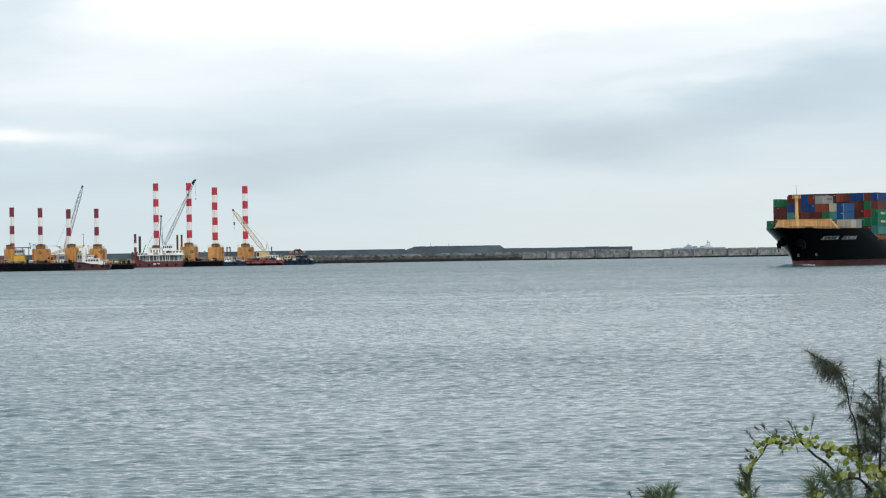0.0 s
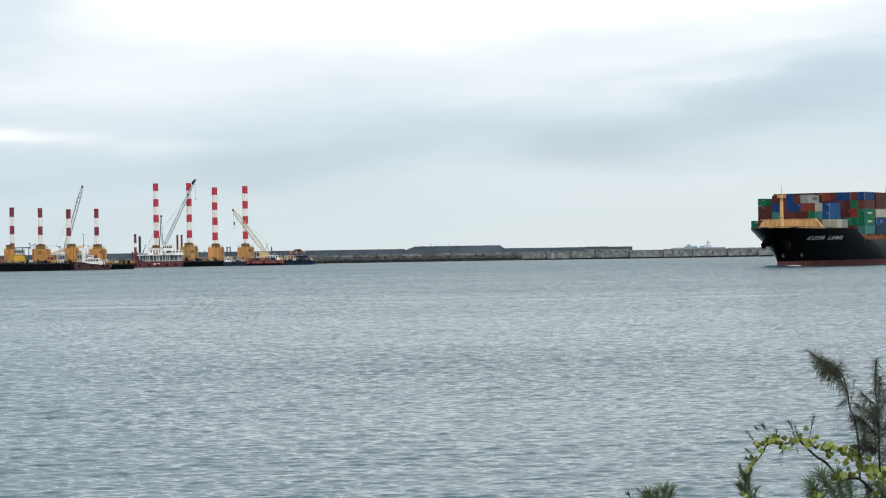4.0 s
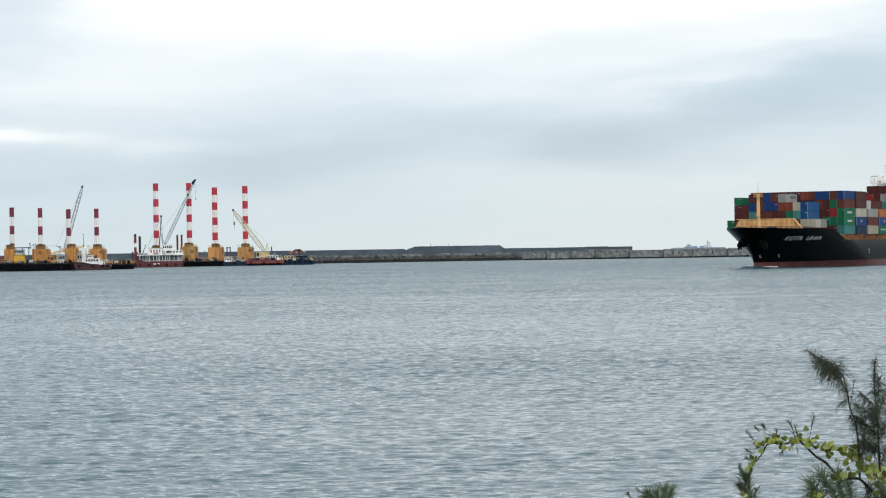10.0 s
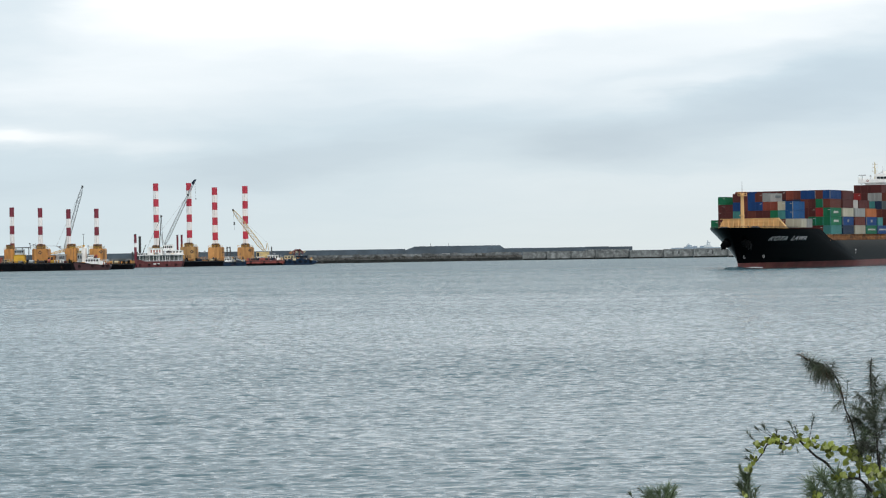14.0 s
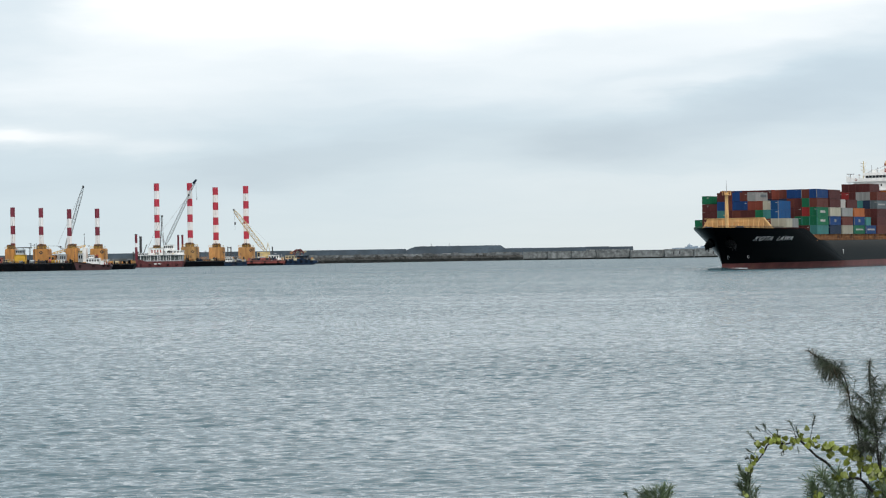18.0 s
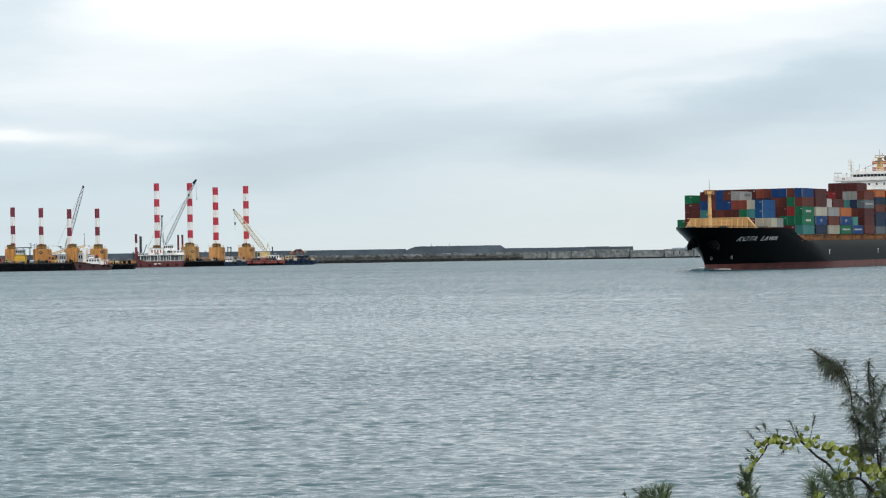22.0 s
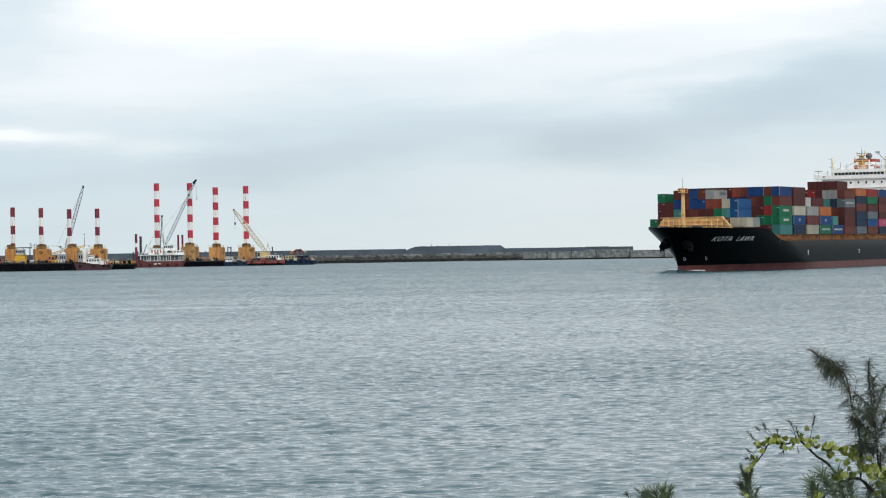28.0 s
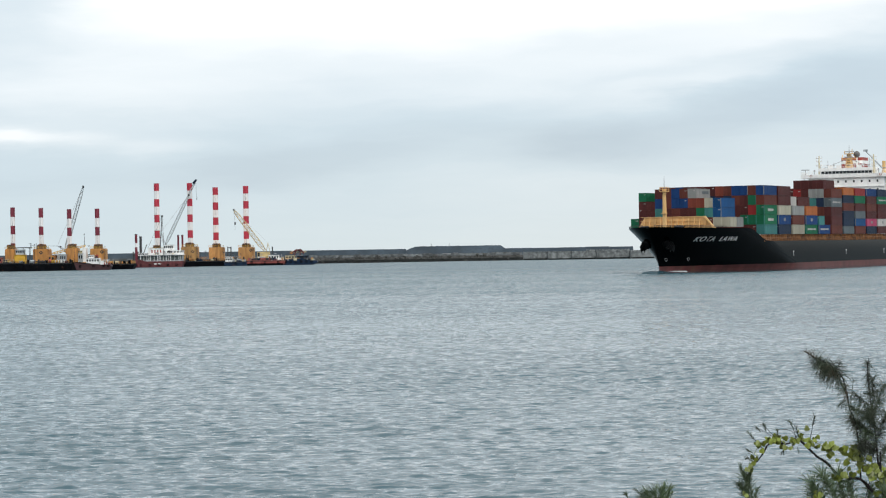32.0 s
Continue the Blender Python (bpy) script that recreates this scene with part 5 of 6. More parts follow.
def platform_east():
    S = 0.341
    E = elevation(S, 340, 471)
    wx = (340 - 784 - 0.5) / 4300 * 1466
    p = thing("jack_up_platform", "jack-up barge with four tall red and white legs", "barge", pose(wx, 1466, 0))
    rng = random.Random(33)
    x = lambda u: E(u, 465)[0]
    z = lambda v, u=340: E(u, v)[1]
    dk = z(462)
    barge_hull(p, x(318), x(436), -12, 40, dk, BARGE_BLACK, 0.4)
    part("deck_plate", Geo().box(x(255), x(455), -2, 44, dk - 0.5, dk + 0.3), JACK_OCHRE, p)
    # near pair of legs, then the far pair
    for u, top, pitch, y in ((277.3, 325, 27.8, 0), (335.8, 324.2, 27.9, 0), (381.2, 332, 26.6, 30), (435.0, 329.5, 26.7, 30)):
        k = 1 + y / 1466
        lx, _ = E(u, 390)
        fix = (k - 1) * wx
        h = lambda v: (z(v, u) - 7.16) * k + 7.16
        bands = [(h(top + pitch * i), h(top + pitch * i + 13.4)) for i in range(4)]
        leg(p, lx * k + fix, y, bands, dk - 2, 1.62 if y == 0 else 1.68, LEG_RED)
    for u, w, d, top, em, y in ((278, 8.0, 9, 441, None, 0), (336, 10.0, 9, 436.5, (2.0, 8.7), 0), (383.5, 9.2, 9, 437.5, None, 30), (436, 9.6, 9, 437.5, (2.9, 9.0), 30)):
        k = 1 + y / 1466
        lx = E(u, 450)[0]
        jack_house(p, lx * k + (k - 1) * wx, y, w, d, dk - 0.2, z(top, u), em, JACK_BROWN)
    deck_gear(p, rng, x(330), x(430), -10, -6, dk, 44, [JACK_OCHRE, STEEL_DARK, JACK_BROWN, CRANE_CREAM, BOAT_NAVY, BARGE_BLACK])
    part("side_rail", Geo().rail([(x(322), -11.7, dk), (x(434), -11.7, dk)], 1.1, 2.6, 0.06), STEEL_DARK, p)
    part("guide_frame", Geo().rod((x(402.5), 2, dk), (x(402.5), 2, z(438)), 0.35).rod((x(408), 2, dk), (x(408), 2, z(438)), 0.35).rod((x(402.5), 2, z(448)), (x(408), 2, z(448)), 0.25).rod((x(402.5), 2, z(440)), (x(408), 2, z(440)), 0.25), STEEL_DARK, p)
    cabin(p, "deck_house", x(399), x(412), -9, -4, dk, z(456), SHIP_WHITE, 3)
    for u, v1 in ((357, 447), (366, 445), (398, 447), (414, 449), (428, 450)):
        part("lamp_post", Geo().rod((x(u), -8, dk), (x(u), -8, z(v1, u)), 0.12, 0.08).box(x(u) - 0.5, x(u) + 0.5, -8.2, -7.8, z(v1, u) - 0.1, z(v1, u) + 0.3), STEEL_DARK, p)
    for u in (356, 361, 366, 414, 419, 424):
        part("stores_rack", Geo().rail([(x(u), -9, dk), (x(u + 4), -9, dk)], 2.2, 0.9, 0.08), JACK_OCHRE if u < 400 else STEEL, p)
    for k in range(3):
        part("jack_pipe", Geo().rod((x(331 + 4 * k), -5.2, dk), (x(331 + 4 * k), -5.2, z(452)), 0.2), STEEL_DARK, p)
    # work boat with the red hull
    b = thing("work_boat", "work boat with dull red hull and white deckhouses", "boat", pose(wx * 1445 / 1466, 1445, 0))
    zb = z(462.5, 280)
    part("hull", Geo().prism([(x(244), zb + 0.3), (x(248), -1), (x(322), -1), (x(327), zb), (x(244), zb)], -5, 5, "y"), BARGE_RED, b)
    part("lower_house", Geo().box(x(250), x(324), -3.2, 4, zb, z(452, 285)), CRANE_GREY, b)
    for u, w, h in ((252, 9, 0.3), (262.5, 5.5, 0.5), (269, 11.5, 0.2), (281.5, 3.5, 0.6), (286, 9, 0.2), (296.5, 6, 0.4), (304, 13, 0.2), (318.5, 4.5, 0.5)):
        part("opening", Geo().box(x(u), x(u + w), -3.26, -3.1, zb + h + 0.3, z(453.0, 285)), SHADE_GREEN, b)
        part("stanchion", Geo().rod((x(u - 0.7), -4.4, zb), (x(u - 0.7), -4.4, z(452, 285)), 0.12), SHIP_WHITE, b)
        part("pane_bar", Geo().box(x(u + w * 0.5) - 0.12, x(u + w * 0.5) + 0.12, -3.3, -3.2, zb + h + 0.3, z(453.0, 285)), SHIP_WHITE, b)
    part("fashion_plate", Geo().prism([(x(244), zb), (x(262), zb), (x(250), zb + 1.2), (x(244), zb + 1.3)], -5.05, -4.9, "y"), BARGE_RED, b)
    part("boat_deck", Geo().box(x(247), x(326), -4.6, 4.6, z(452, 285), z(450.8, 285)), SHIP_WHITE, b)
    cabin(b, "upper_house", x(264), x(290), -3.4, 3.4, z(450.8, 285), z(440, 285), SHIP_WHITE, 0)
    for i in range(4):
        part("red_bar", Geo().box(x(270 + i * 5), x(272.2 + i * 5), -3.48, -3.42, z(447.5, 285), z(442.5, 285)), BOAT_ORANGE, b, "plain red painted bar")
    cabin(b, "aft_house", x(296), x(325), -3.2, 3.2, z(450.8, 300), z(444, 300), SHIP_WHITE, 5)
    cabin(b, "wheelhouse", x(291), x(308), -3, 3, z(444, 300), z(434, 300), SHIP_WHITE, 5)
    part("rail", Geo().rail([(x(248), -4.5, z(450.8, 285)), (x(326), -4.5, z(450.8, 285))], 1.0, 1.8, 0.06), SHIP_WHITE, b)
    part("name_bars", Geo().box(x(275), x(280), -5.08, -5.0, z(468, 280), z(466, 280)).box(x(282), x(286), -5.08, -5.0, z(468, 280), z(466, 280)), LETTER_WHITE, b, "plain white bars on the hull")
    part("derrick", Geo().rod((x(284), 0, z(440)), (x(288.2), 0, z(384)), 0.3, 0.2).rod((x(291), 0, z(440)), (x(288.5), 0, z(386)), 0.12).box(x(286.5), x(290), -0.6, 0.6, z(385), z(381.5)).rod((x(288), 0, z(384)), (x(262), 0, z(440)), 0.07, n=4), STEEL_DARK, b)
    part("aft_davit", Geo().rod((x(253), 0, z(452)), (x(261), 0, z(432)), 0.2).rod((x(261), 0, z(432)), (x(256), 0, z(446)), 0.12), STEEL_DARK, b)
    part("life_raft", Geo().rod((x(299), -3.6, z(446, 300)), (x(303), -3.6, z(446, 300)), 0.8, n=10), STEEL_DARK, b)
    deck_gear(b, rng, x(250), x(322), -4.2, -3.0, z(450.6, 285), 8, [SHIP_WHITE, CRANE_YELLOW, STEEL])
    for i in range(5):
        tyre(b, x(252 + i * 15.5), -5.2, 1.0, 0.55)
    # spud piles standing in the water and on deck
    for u, top, y, foot, rr in ((241, 416, -18, -2, 0.75), (249, 420, -16, -2, 0.75), (315.5, 417, 6, dk, 0.6), (323, 416.5, 6, dk, 0.6)):
        pl = thing("spud_pile", "dark red steel spud pile", "pile", pose((wx + x(u)) * (1 + y / 1466), 1466 + y, 0), "spud piles")
        part("tube", Geo().rod((0, 0, foot), (0, 0, z(top, u)), rr, n=14), STEEL_DARK if u == 249 else LEG_MAROON, pl)
        if u == 241:
            part("pale_band", Geo().rod((0, 0, z(438, u)), (0, 0, z(431, u)), rr * 1.02, n=14), LEG_WHITE, pl)
        part("cap", Geo().rod((0, 0, z(top, u)), (0, 0, z(top, u) + 0.3), rr * 1.15, n=14), STEEL_DARK, pl)
    dolphin = thing("mooring_frame", "dark steel mooring frame beside the work boat", "frame", pose(wx * 1450 / 1466, 1450, 0))
    part("post", Geo().rod((x(237), 0, -2), (x(237), 0, z(446, 240)), 0.5), STEEL_DARK, dolphin)
    part("post", Geo().rod((x(245), 0, -2), (x(245), 0, z(446, 240)), 0.5), STEEL_DARK, dolphin)
    part("beam", Geo().rod((x(236), 0, z(452, 240)), (x(246), 0, z(452, 240)), 0.5), STEEL_DARK, dolphin)
    part("brace", Geo().rod((x(237), 0, z(465, 240)), (x(245), 0, z(452, 240)), 0.3), STEEL_DARK, dolphin)
    # tall grey boom
    (bx, bz), (tx, tz) = E(293, 433), E(333.5, 346)
    c = crane("deck_crane", "grey lattice boom crane on the red-legged platform", pose(wx * 1459 / 1466, 1459, 0), ((bx, bz), (tx, tz)), (bx - 5, bx + 1.5, dk + 1.5, dk + 5), CRANE_GREY, E(285, 411))
    (jx, jz) = E(346, 320)
    part("fly_jib", Geo().lattice((tx, 0, tz), (jx, 0, jz), 0.9, 0.7, 6, 0.14), CRANE_GREY, c)
    part("jib_head", Geo().prism([(jx - 2.4, jz - 1.8), (jx - 0.8, jz - 2.2), (jx + 0.9, jz + 0.4), (jx - 0.4, jz + 0.5)], -0.7, 0.7, "y"), BOAT_NAVY, c)
    part("hook_line", Geo().rod((jx - 0.1, 0, jz), (jx + 0.3, 0, z(352)), 0.05, n=4).box(jx + 0.1, jx + 0.6, -0.2, 0.2, z(354), z(352)), STEEL_DARK, c)
    # cream boom on the orange barge
    o = thing("crane_barge", "orange-red crane barge crowded with deck plant", "barge", pose(wx * 1452 / 1466, 1452, 0))
    zo = z(461, 460)
    barge_hull(o, x(434), x(503), -6, 6, zo, BOAT_ORANGE, 2.5)
    part("boot_line", Geo().box(x(437), x(500), -6.06, -6.0, -0.5, 1.0), BARGE_BLACK, o)
    deck_gear(o, rng, x(440), x(500), -5.5, -3, zo, 48, [SHIP_WHITE, STEEL_DARK, BOAT_ORANGE, STEEL_DARK, BOAT_NAVY])
    cabin(o, "deckhouse", x(474), x(492), -3, 3, zo, z(452, 480), SHIP_WHITE, 4)
    cabin(o, "store", x(456), x(468), -4, 0, zo, z(455, 460), SHIP_WHITE, 2)
    (bx, bz), (tx, tz) = E(467, 444), E(412.5, 373)
    c2 = crane("barge_crane", "cream lattice boom crane on the orange barge", pose(wx * 1452 / 1466, 1452, 0), ((bx, bz), (tx, tz)), (bx - 4.5, bx + 3, zo + 1.3, z(446, 460)), CRANE_BUFF, (x(473), z(430, 470)), width=2.6)
    part("hook_line", Geo().rod((tx, 0, tz), (tx + 0.6, 0, z(394, 414)), 0.05, n=4).box(tx + 0.2, tx + 1.0, -0.3, 0.3, z(399, 414), z(394, 414)).rod((tx + 0.6, 0, z(399, 414)), (tx + 0.6, 0, z(408, 414)), 0.06), STEEL_DARK, c2)
    part("exhaust", Geo().rod((x(480.5), 0, z(450, 480)), (x(480.5), 0, z(437, 480)), 0.35), STEEL_DARK, c2)
    for u, v1 in ((447, 452), (462, 449), (486, 447), (497, 450)):
        part("mast", Geo().rod((x(u), -4, zo), (x(u), -4, z(v1, u)), 0.12, 0.08).rod((x(u) - 0.7, -4, z(v1 + 2, u)), (x(u) + 0.7, -4, z(v1 + 2, u)), 0.07), STEEL, o)
    for u in (443, 470, 496):
        part("winch_house", Geo().prism([(x(u), zo), (x(u + 5), zo), (x(u + 4.4), zo + 1.6), (x(u + 0.6), zo + 1.6)], -5, -2.5, "y"), CRANE_CREAM, o)
    # navy barge with its grab arms
    n = thing("grab_dredger", "navy blue dredger barge with folded rusty grab arms", "barge", pose(wx * 1456 / 1466, 1456, 0))
    zn = z(459, 530)
    part("hull", Geo().prism([(x(500), -1), (x(548), -1), (x(561), zn - 1.8), (x(559), zn - 1.0), (x(545), zn - 0.4), (x(530), zn + 0.6), (x(500), zn)], -6, 6, "y"), BOAT_NAVY, n)
    cabin(n, "deckhouse", x(504), x(520), -4, 3, zn, z(453, 510), CRANE_CREAM, 3)
    cabin(n, "engine_house", x(524), x(544), -4, 3, zn, z(453, 535), BOAT_NAVY, 3)
    arm = Geo()
    prev = None
    for i in range(9):
        a = math.pi * i / 8
        q = Vector((x(526) - 10 * S * math.cos(a), -1, z(449, 525) + (7.0 - 0.9 * (i % 3)) * S * math.sin(a)))
        if prev:
            arm.rod(prev, q, 0.42)
        prev = q
    part("grab_arm", arm, BARGE_RED, n, "rusty curved grab arm")
    part("grab_arm", Geo().lattice((x(514), 1, z(446, 525)), (x(540), 1, z(446, 525)), 1.2, 1.2, 8, 0.14), CRANE_CREAM, n)
    part("grab_arm", Geo().rod((x(518), -2, zn), (x(522), -2, z(444, 525)), 0.35).rod((x(522), -2, z(444, 525)), (x(531), -2, z(441.5, 525)), 0.3).rod((x(531), -2, z(441.5, 525)), (x(536), -2, z(450, 525)), 0.35).rod((x(528), -2, zn), (x(531), -2, z(441.5, 525)), 0.25), BARGE_RED, n)
    part("grab_bucket", Geo().prism([(x(511), z(450, 525)), (x(517), z(450, 525)), (x(516), z(446, 525)), (x(513), z(445.5, 525))], -2.5, -0.5, "y"), DECK_ORANGE, n)
    part("a_frame", Geo().rod((x(516), 0, zn), (x(524), 0, z(441, 525)), 0.2).rod((x(534), 0, zn), (x(526), 0, z(441, 525)), 0.2), STEEL_DARK, n)
    for i in range(6):
        tyre(n, x(505 + i * 9), -6.2, 1.6, 0.6)
    deck_gear(n, rng, x(503), x(556), -5.5, -4.2, zn - 0.6, 26, [CRANE_CREAM, STEEL_DARK, JACK_OCHRE, STEEL])
    # navy pontoon with a small white cabin, alongside the platform
    k = thing("pontoon", "dark navy pontoon moored alongside the platform", "barge", pose(wx * 1448 / 1466, 1448, 0))
    barge_hull(k, x(396), x(436), -3, 3, z(463, 415), BOAT_NAVY, 1.0)
    cabin(k, "cabin", x(398), x(410), -2, 2, z(463, 415), z(457, 415), SHIP_WHITE, 3)
    deck_gear(k, rng, x(412), x(434), -2.4, 1, z(463, 415), 9, [STEEL, BOAT_NAVY, CRANE_CREAM])


platform_west()
platform_east()


# ---------------------------------------------------------------- the casuarina and its vine, close by
TREE = pose(3.302, 20.0, 5.44)      # local metres: x across, y away, z up
UNIT = 0.00465


def tp(u, v, y=0.0):
    """A point of the tree's side elevation."""
    return Vector(((u - 1500 - 0.017 * (v - 800)) * UNIT, y, (800 - v - 0.017 * (u - 1500)) * UNIT))


def smooth_path(pts, n=6):
    out = []
    for i in range(len(pts) - 1):
        p0, p1, p2, p3 = pts[max(i - 1, 0)], pts[i], pts[i + 1], pts[min(i + 2, len(pts) - 1)]
        for k in range(n):
            t = k / n
            out.append(0.5 * ((2 * p1) + (p2 - p0) * t + (2 * p0 - 5 * p1 + 4 * p2 - p3) * t * t + (3 * p1 - p0 - 3 * p2 + p3) * t ** 3))
    out.append(pts[-1])
    return out


def limb_geo(pts, r0, r1, n=8):
    g = Geo()
    path = smooth_path(pts)
    m = len(path) - 1
    rng = random.Random(len(path))
    rr = [(r0 + (r1 - r0) * i / m) * (1 + rng.uniform(-0.12, 0.12)) for i in range(m + 1)]
    for i in range(m):
        g.rod(path[i], path[i + 1], rr[i], rr[i + 1], n)
    return g


def needle_geo(rng, pts, count, length, spread=0.75, droop=0.5, along=0.35, stout=1.0):
    """A sprig: a thin twig clothed with jointed needle-like branchlets."""
    g = Geo()
    path = smooth_path(pts, 5)
    for a, b in zip(path, path[1:]):
        g.rod(a, b, 0.0028, n=4)
    m = len(path) - 1
    for _ in range(count):
        k = rng.random() ** 0.8 * m
        i = min(int(k), m - 1)
        p = path[i].lerp(path[i + 1], k - i)
        d = (path[i + 1] - path[i]).normalized()
        side = Vector((rng.gauss(0, 1), rng.gauss(0, 1), rng.gauss(0, 1))).normalized()
        v = (d * along + side * spread + Vector((0, 0, -0.35 * droop))).normalized()
        ln = length * rng.uniform(0.45, 1.15)
        q = p
        for j in range(3):
            nq = q + v * ln / 3
            g.rod(q, nq, (0.0021 - 0.0004 * j) * stout, (0.0017 - 0.0004 * j) * stout, 3)
            q = nq
            v = (v + Vector((0, 0, -droop * 0.45))).normalized()
    return g


def leaf_mesh(k):
    """A broad heart-shaped leaf, folded along its midrib."""
    g = Geo()
    edge = [(0, 0.0), (0.28, -0.12), (0.50, 0.06), (0.54, 0.32), (0.40, 0.60), (0.20, 0.80), (0.0, 0.98)]
    for s in (1, -1):
        g.face([(s * a, 0.18 * a + 0.02 * k, b) for a, b in edge][::s])
    return g.mesh("leaf", LEAF)


def tree():
    rng = random.Random(5)
    t = thing("casuarina_tree", "young casuarina tree with dark feathery needle foliage", "tree", TREE)
    ground = -3.1
    part("trunk", limb_geo([Vector((0.42, 0.1, ground)), Vector((0.34, 0.05, -1.6)), tp(1566, 900), tp(1558, 860), tp(1557, 800)], 0.045, 0.006), BARK, t)
    main = [tp(1563, 905), tp(1556, 885), tp(1540, 866), tp(1521, 848), tp(1500, 846), tp(1480, 838), tp(1462, 819), tp(1445, 808), tp(1430, 794), tp(1416, 781), tp(1404, 778), tp(1394, 785), tp(1372, 784), tp(1358, 787), tp(1351, 800), tp(1340, 815), tp(1330, 826), tp(1326, 850), tp(1322, 890)]
    part("branch", limb_geo(main, 0.0135, 0.0045), BARK, t, "dark bare curving branch")
    moving = []
    # upright leader with foliage on its shoulders
    lead = part("branch", limb_geo([tp(1562, 880) - tp(1560, 875), tp(1557, 820) - tp(1560, 875), tp(1556, 770) - tp(1560, 875), tp(1552, 715) - tp(1560, 875), tp(1549, 660) - tp(1560, 875), tp(1553, 632) - tp(1560, 875)], 0.010, 0.003), BARK, t, at=Matrix.Translation(tp(1560, 875)))
    o = tp(1560, 875)
    for a, b, n, ln in (((1550, 700), (1553, 640), 120, 0.075), ((1553, 735), (1551, 665), 150, 0.11), ((1552, 722), (1532, 698), 80, 0.10), ((1554, 748), (1516, 716), 150, 0.11), ((1556, 775), (1518, 738), 190, 0.14),
                        ((1556, 792), (1522, 776), 110, 0.13), ((1555, 735), (1575, 680), 120, 0.13), ((1556, 780), (1580, 730), 160, 0.13), ((1557, 830), (1580, 790), 130, 0.13), ((1556, 800), (1530, 790), 120, 0.14), ((1556, 760), (1540, 720), 150, 0.12)):
        y = rng.uniform(-0.1, 0.1)
        part("sprig", needle_geo(rng, [tp(*a) - o, (tp(*a) + tp(*b)) / 2 - o + Vector((0, y, 0.01)), tp(*b, 2 * y) - o], round(n * 1.4), ln * 1.0, 0.85, 0.8), NEEDLE, lead, "feathery dark needle foliage")
    moving.append((lead, o, "lead"))
    # arching branch whose tip droops
    o = tp(1522, 846)
    arch = part("branch", limb_geo([p - o for p in (tp(1522, 848), tp(1521, 800), tp(1514, 748), tp(1504, 722), tp(1501, 700), tp(1494, 672), tp(1482, 652), tp(1462, 641), tp(1443, 631), tp(1424, 619))], 0.008, 0.002), BARK, t, at=Matrix.Translation(o))
    for a, b, n, ln, dr in (((1484, 655), (1450, 635), 200, 0.13, 0.8), ((1480, 653), (1456, 640), 170, 0.17, 1.5), ((1490, 668), (1470, 650), 170, 0.16, 1.1), ((1486, 662), (1462, 646), 80, 0.15, 1.2), ((1478, 648), (1440, 630), 70, 0.10, 0.5), ((1445, 632), (1428, 620), 40, 0.06, 0.3), ((1484, 652), (1488, 640), 30, 0.05, 0.4), ((1498, 690), (1490, 676), 70, 0.11, 1.0),
                            ((1500, 700), (1496, 688), 40, 0.10, 0.9), ((1505, 722), (1512, 672), 26, 0.05, 0.4), ((1500, 705), (1488, 715), 34, 0.10, 1.2), ((1516, 760), (1505, 735), 40, 0.10, 0.8)):
        part("sprig", needle_geo(rng, [tp(*a) - o, (tp(*a) + tp(*b)) / 2 - o, tp(*b) - o], n, ln, 0.75, dr), NEEDLE_DRY if n in (80, 40) else NEEDLE, arch, "feathery dark needle foliage")
    moving.append((arch, o, "arch"))
    # thin stems and the low sprays
    part("branch", limb_geo([tp(1530, 885), tp(1538, 850), tp(1542, 815), tp(1550, 770)], 0.004, 0.002), BARK, t)
    part("branch", limb_geo([tp(1440, 742), tp(1436, 760), tp(1430, 790)], 0.0022, 0.003), BARK, t)
    low = [((1490, 905), (1450, 838), 260, 0.14, 0.2), ((1495, 900), (1480, 840), 230, 0.14, 0.2), ((1470, 910), (1436, 855), 220, 0.13, 0.2), ((1510, 905), (1500, 850), 200, 0.13, 0.2), ((1530, 905), (1540, 865), 160, 0.12, 0.2), ((1450, 905), (1440, 870), 150, 0.12, 0.2),
           ((1568, 905), (1560, 860), 160, 0.13, 0.3), ((1522, 800), (1530, 760), 110, 0.13, 0.6), ((1525, 830), (1518, 790), 90, 0.12, 0.6)]
    for a, b, n, ln, dr in low:
        y = rng.uniform(-0.08, 0.08)
        part("sprig", needle_geo(rng, [tp(*a), (tp(*a) + tp(*b)) / 2 + Vector((0.01, y, 0)), tp(*b, y)], n, ln, 0.8, dr, 0.7, 1.35), NEEDLE_FRESH, t, "feathery dark needle foliage")
    small = [((1436, 755), (1441, 738), 26, 0.05), ((1333, 778), (1322, 764), 22, 0.04), ((1355, 764), (1349, 750), 26, 0.045), ((1345, 765), (1338, 757), 16, 0.04), ((1332, 802), (1322, 796), 24, 0.045), ((1330, 815), (1322, 811), 26, 0.05), ((1405, 765), (1398, 748), 28, 0.05), ((1413, 775), (1408, 758), 30, 0.05), ((1390, 786), (1384, 800), 16, 0.07), ((1405, 780), (1402, 790), 24, 0.03), ((1410, 790), (1412, 798), 12, 0.03), ((1376, 772), (1374, 762), 20, 0.04)]
    for a, b, n, ln in small:
        part("sprig", needle_geo(rng, [tp(*a), (tp(*a) + tp(*b)) / 2, tp(*b)], n, ln, 0.6, 0.2, 0.8), NEEDLE, t, "small tuft of needles")
    for a, b, c in (((1384, 783), (1365, 768), (1350, 752)), ((1372, 776), (1352, 764), (1340, 757)), ((1352, 800), (1342, 786), (1323, 766)), ((1412, 778), (1398, 762), (1376, 760)), ((1407, 778), (1405, 765), (1398, 748))):
        part("twig", limb_geo([tp(*a), tp(*b), tp(*c)], 0.003, 0.0018, 5), BARK, t)
    o = tp(1325, 880)
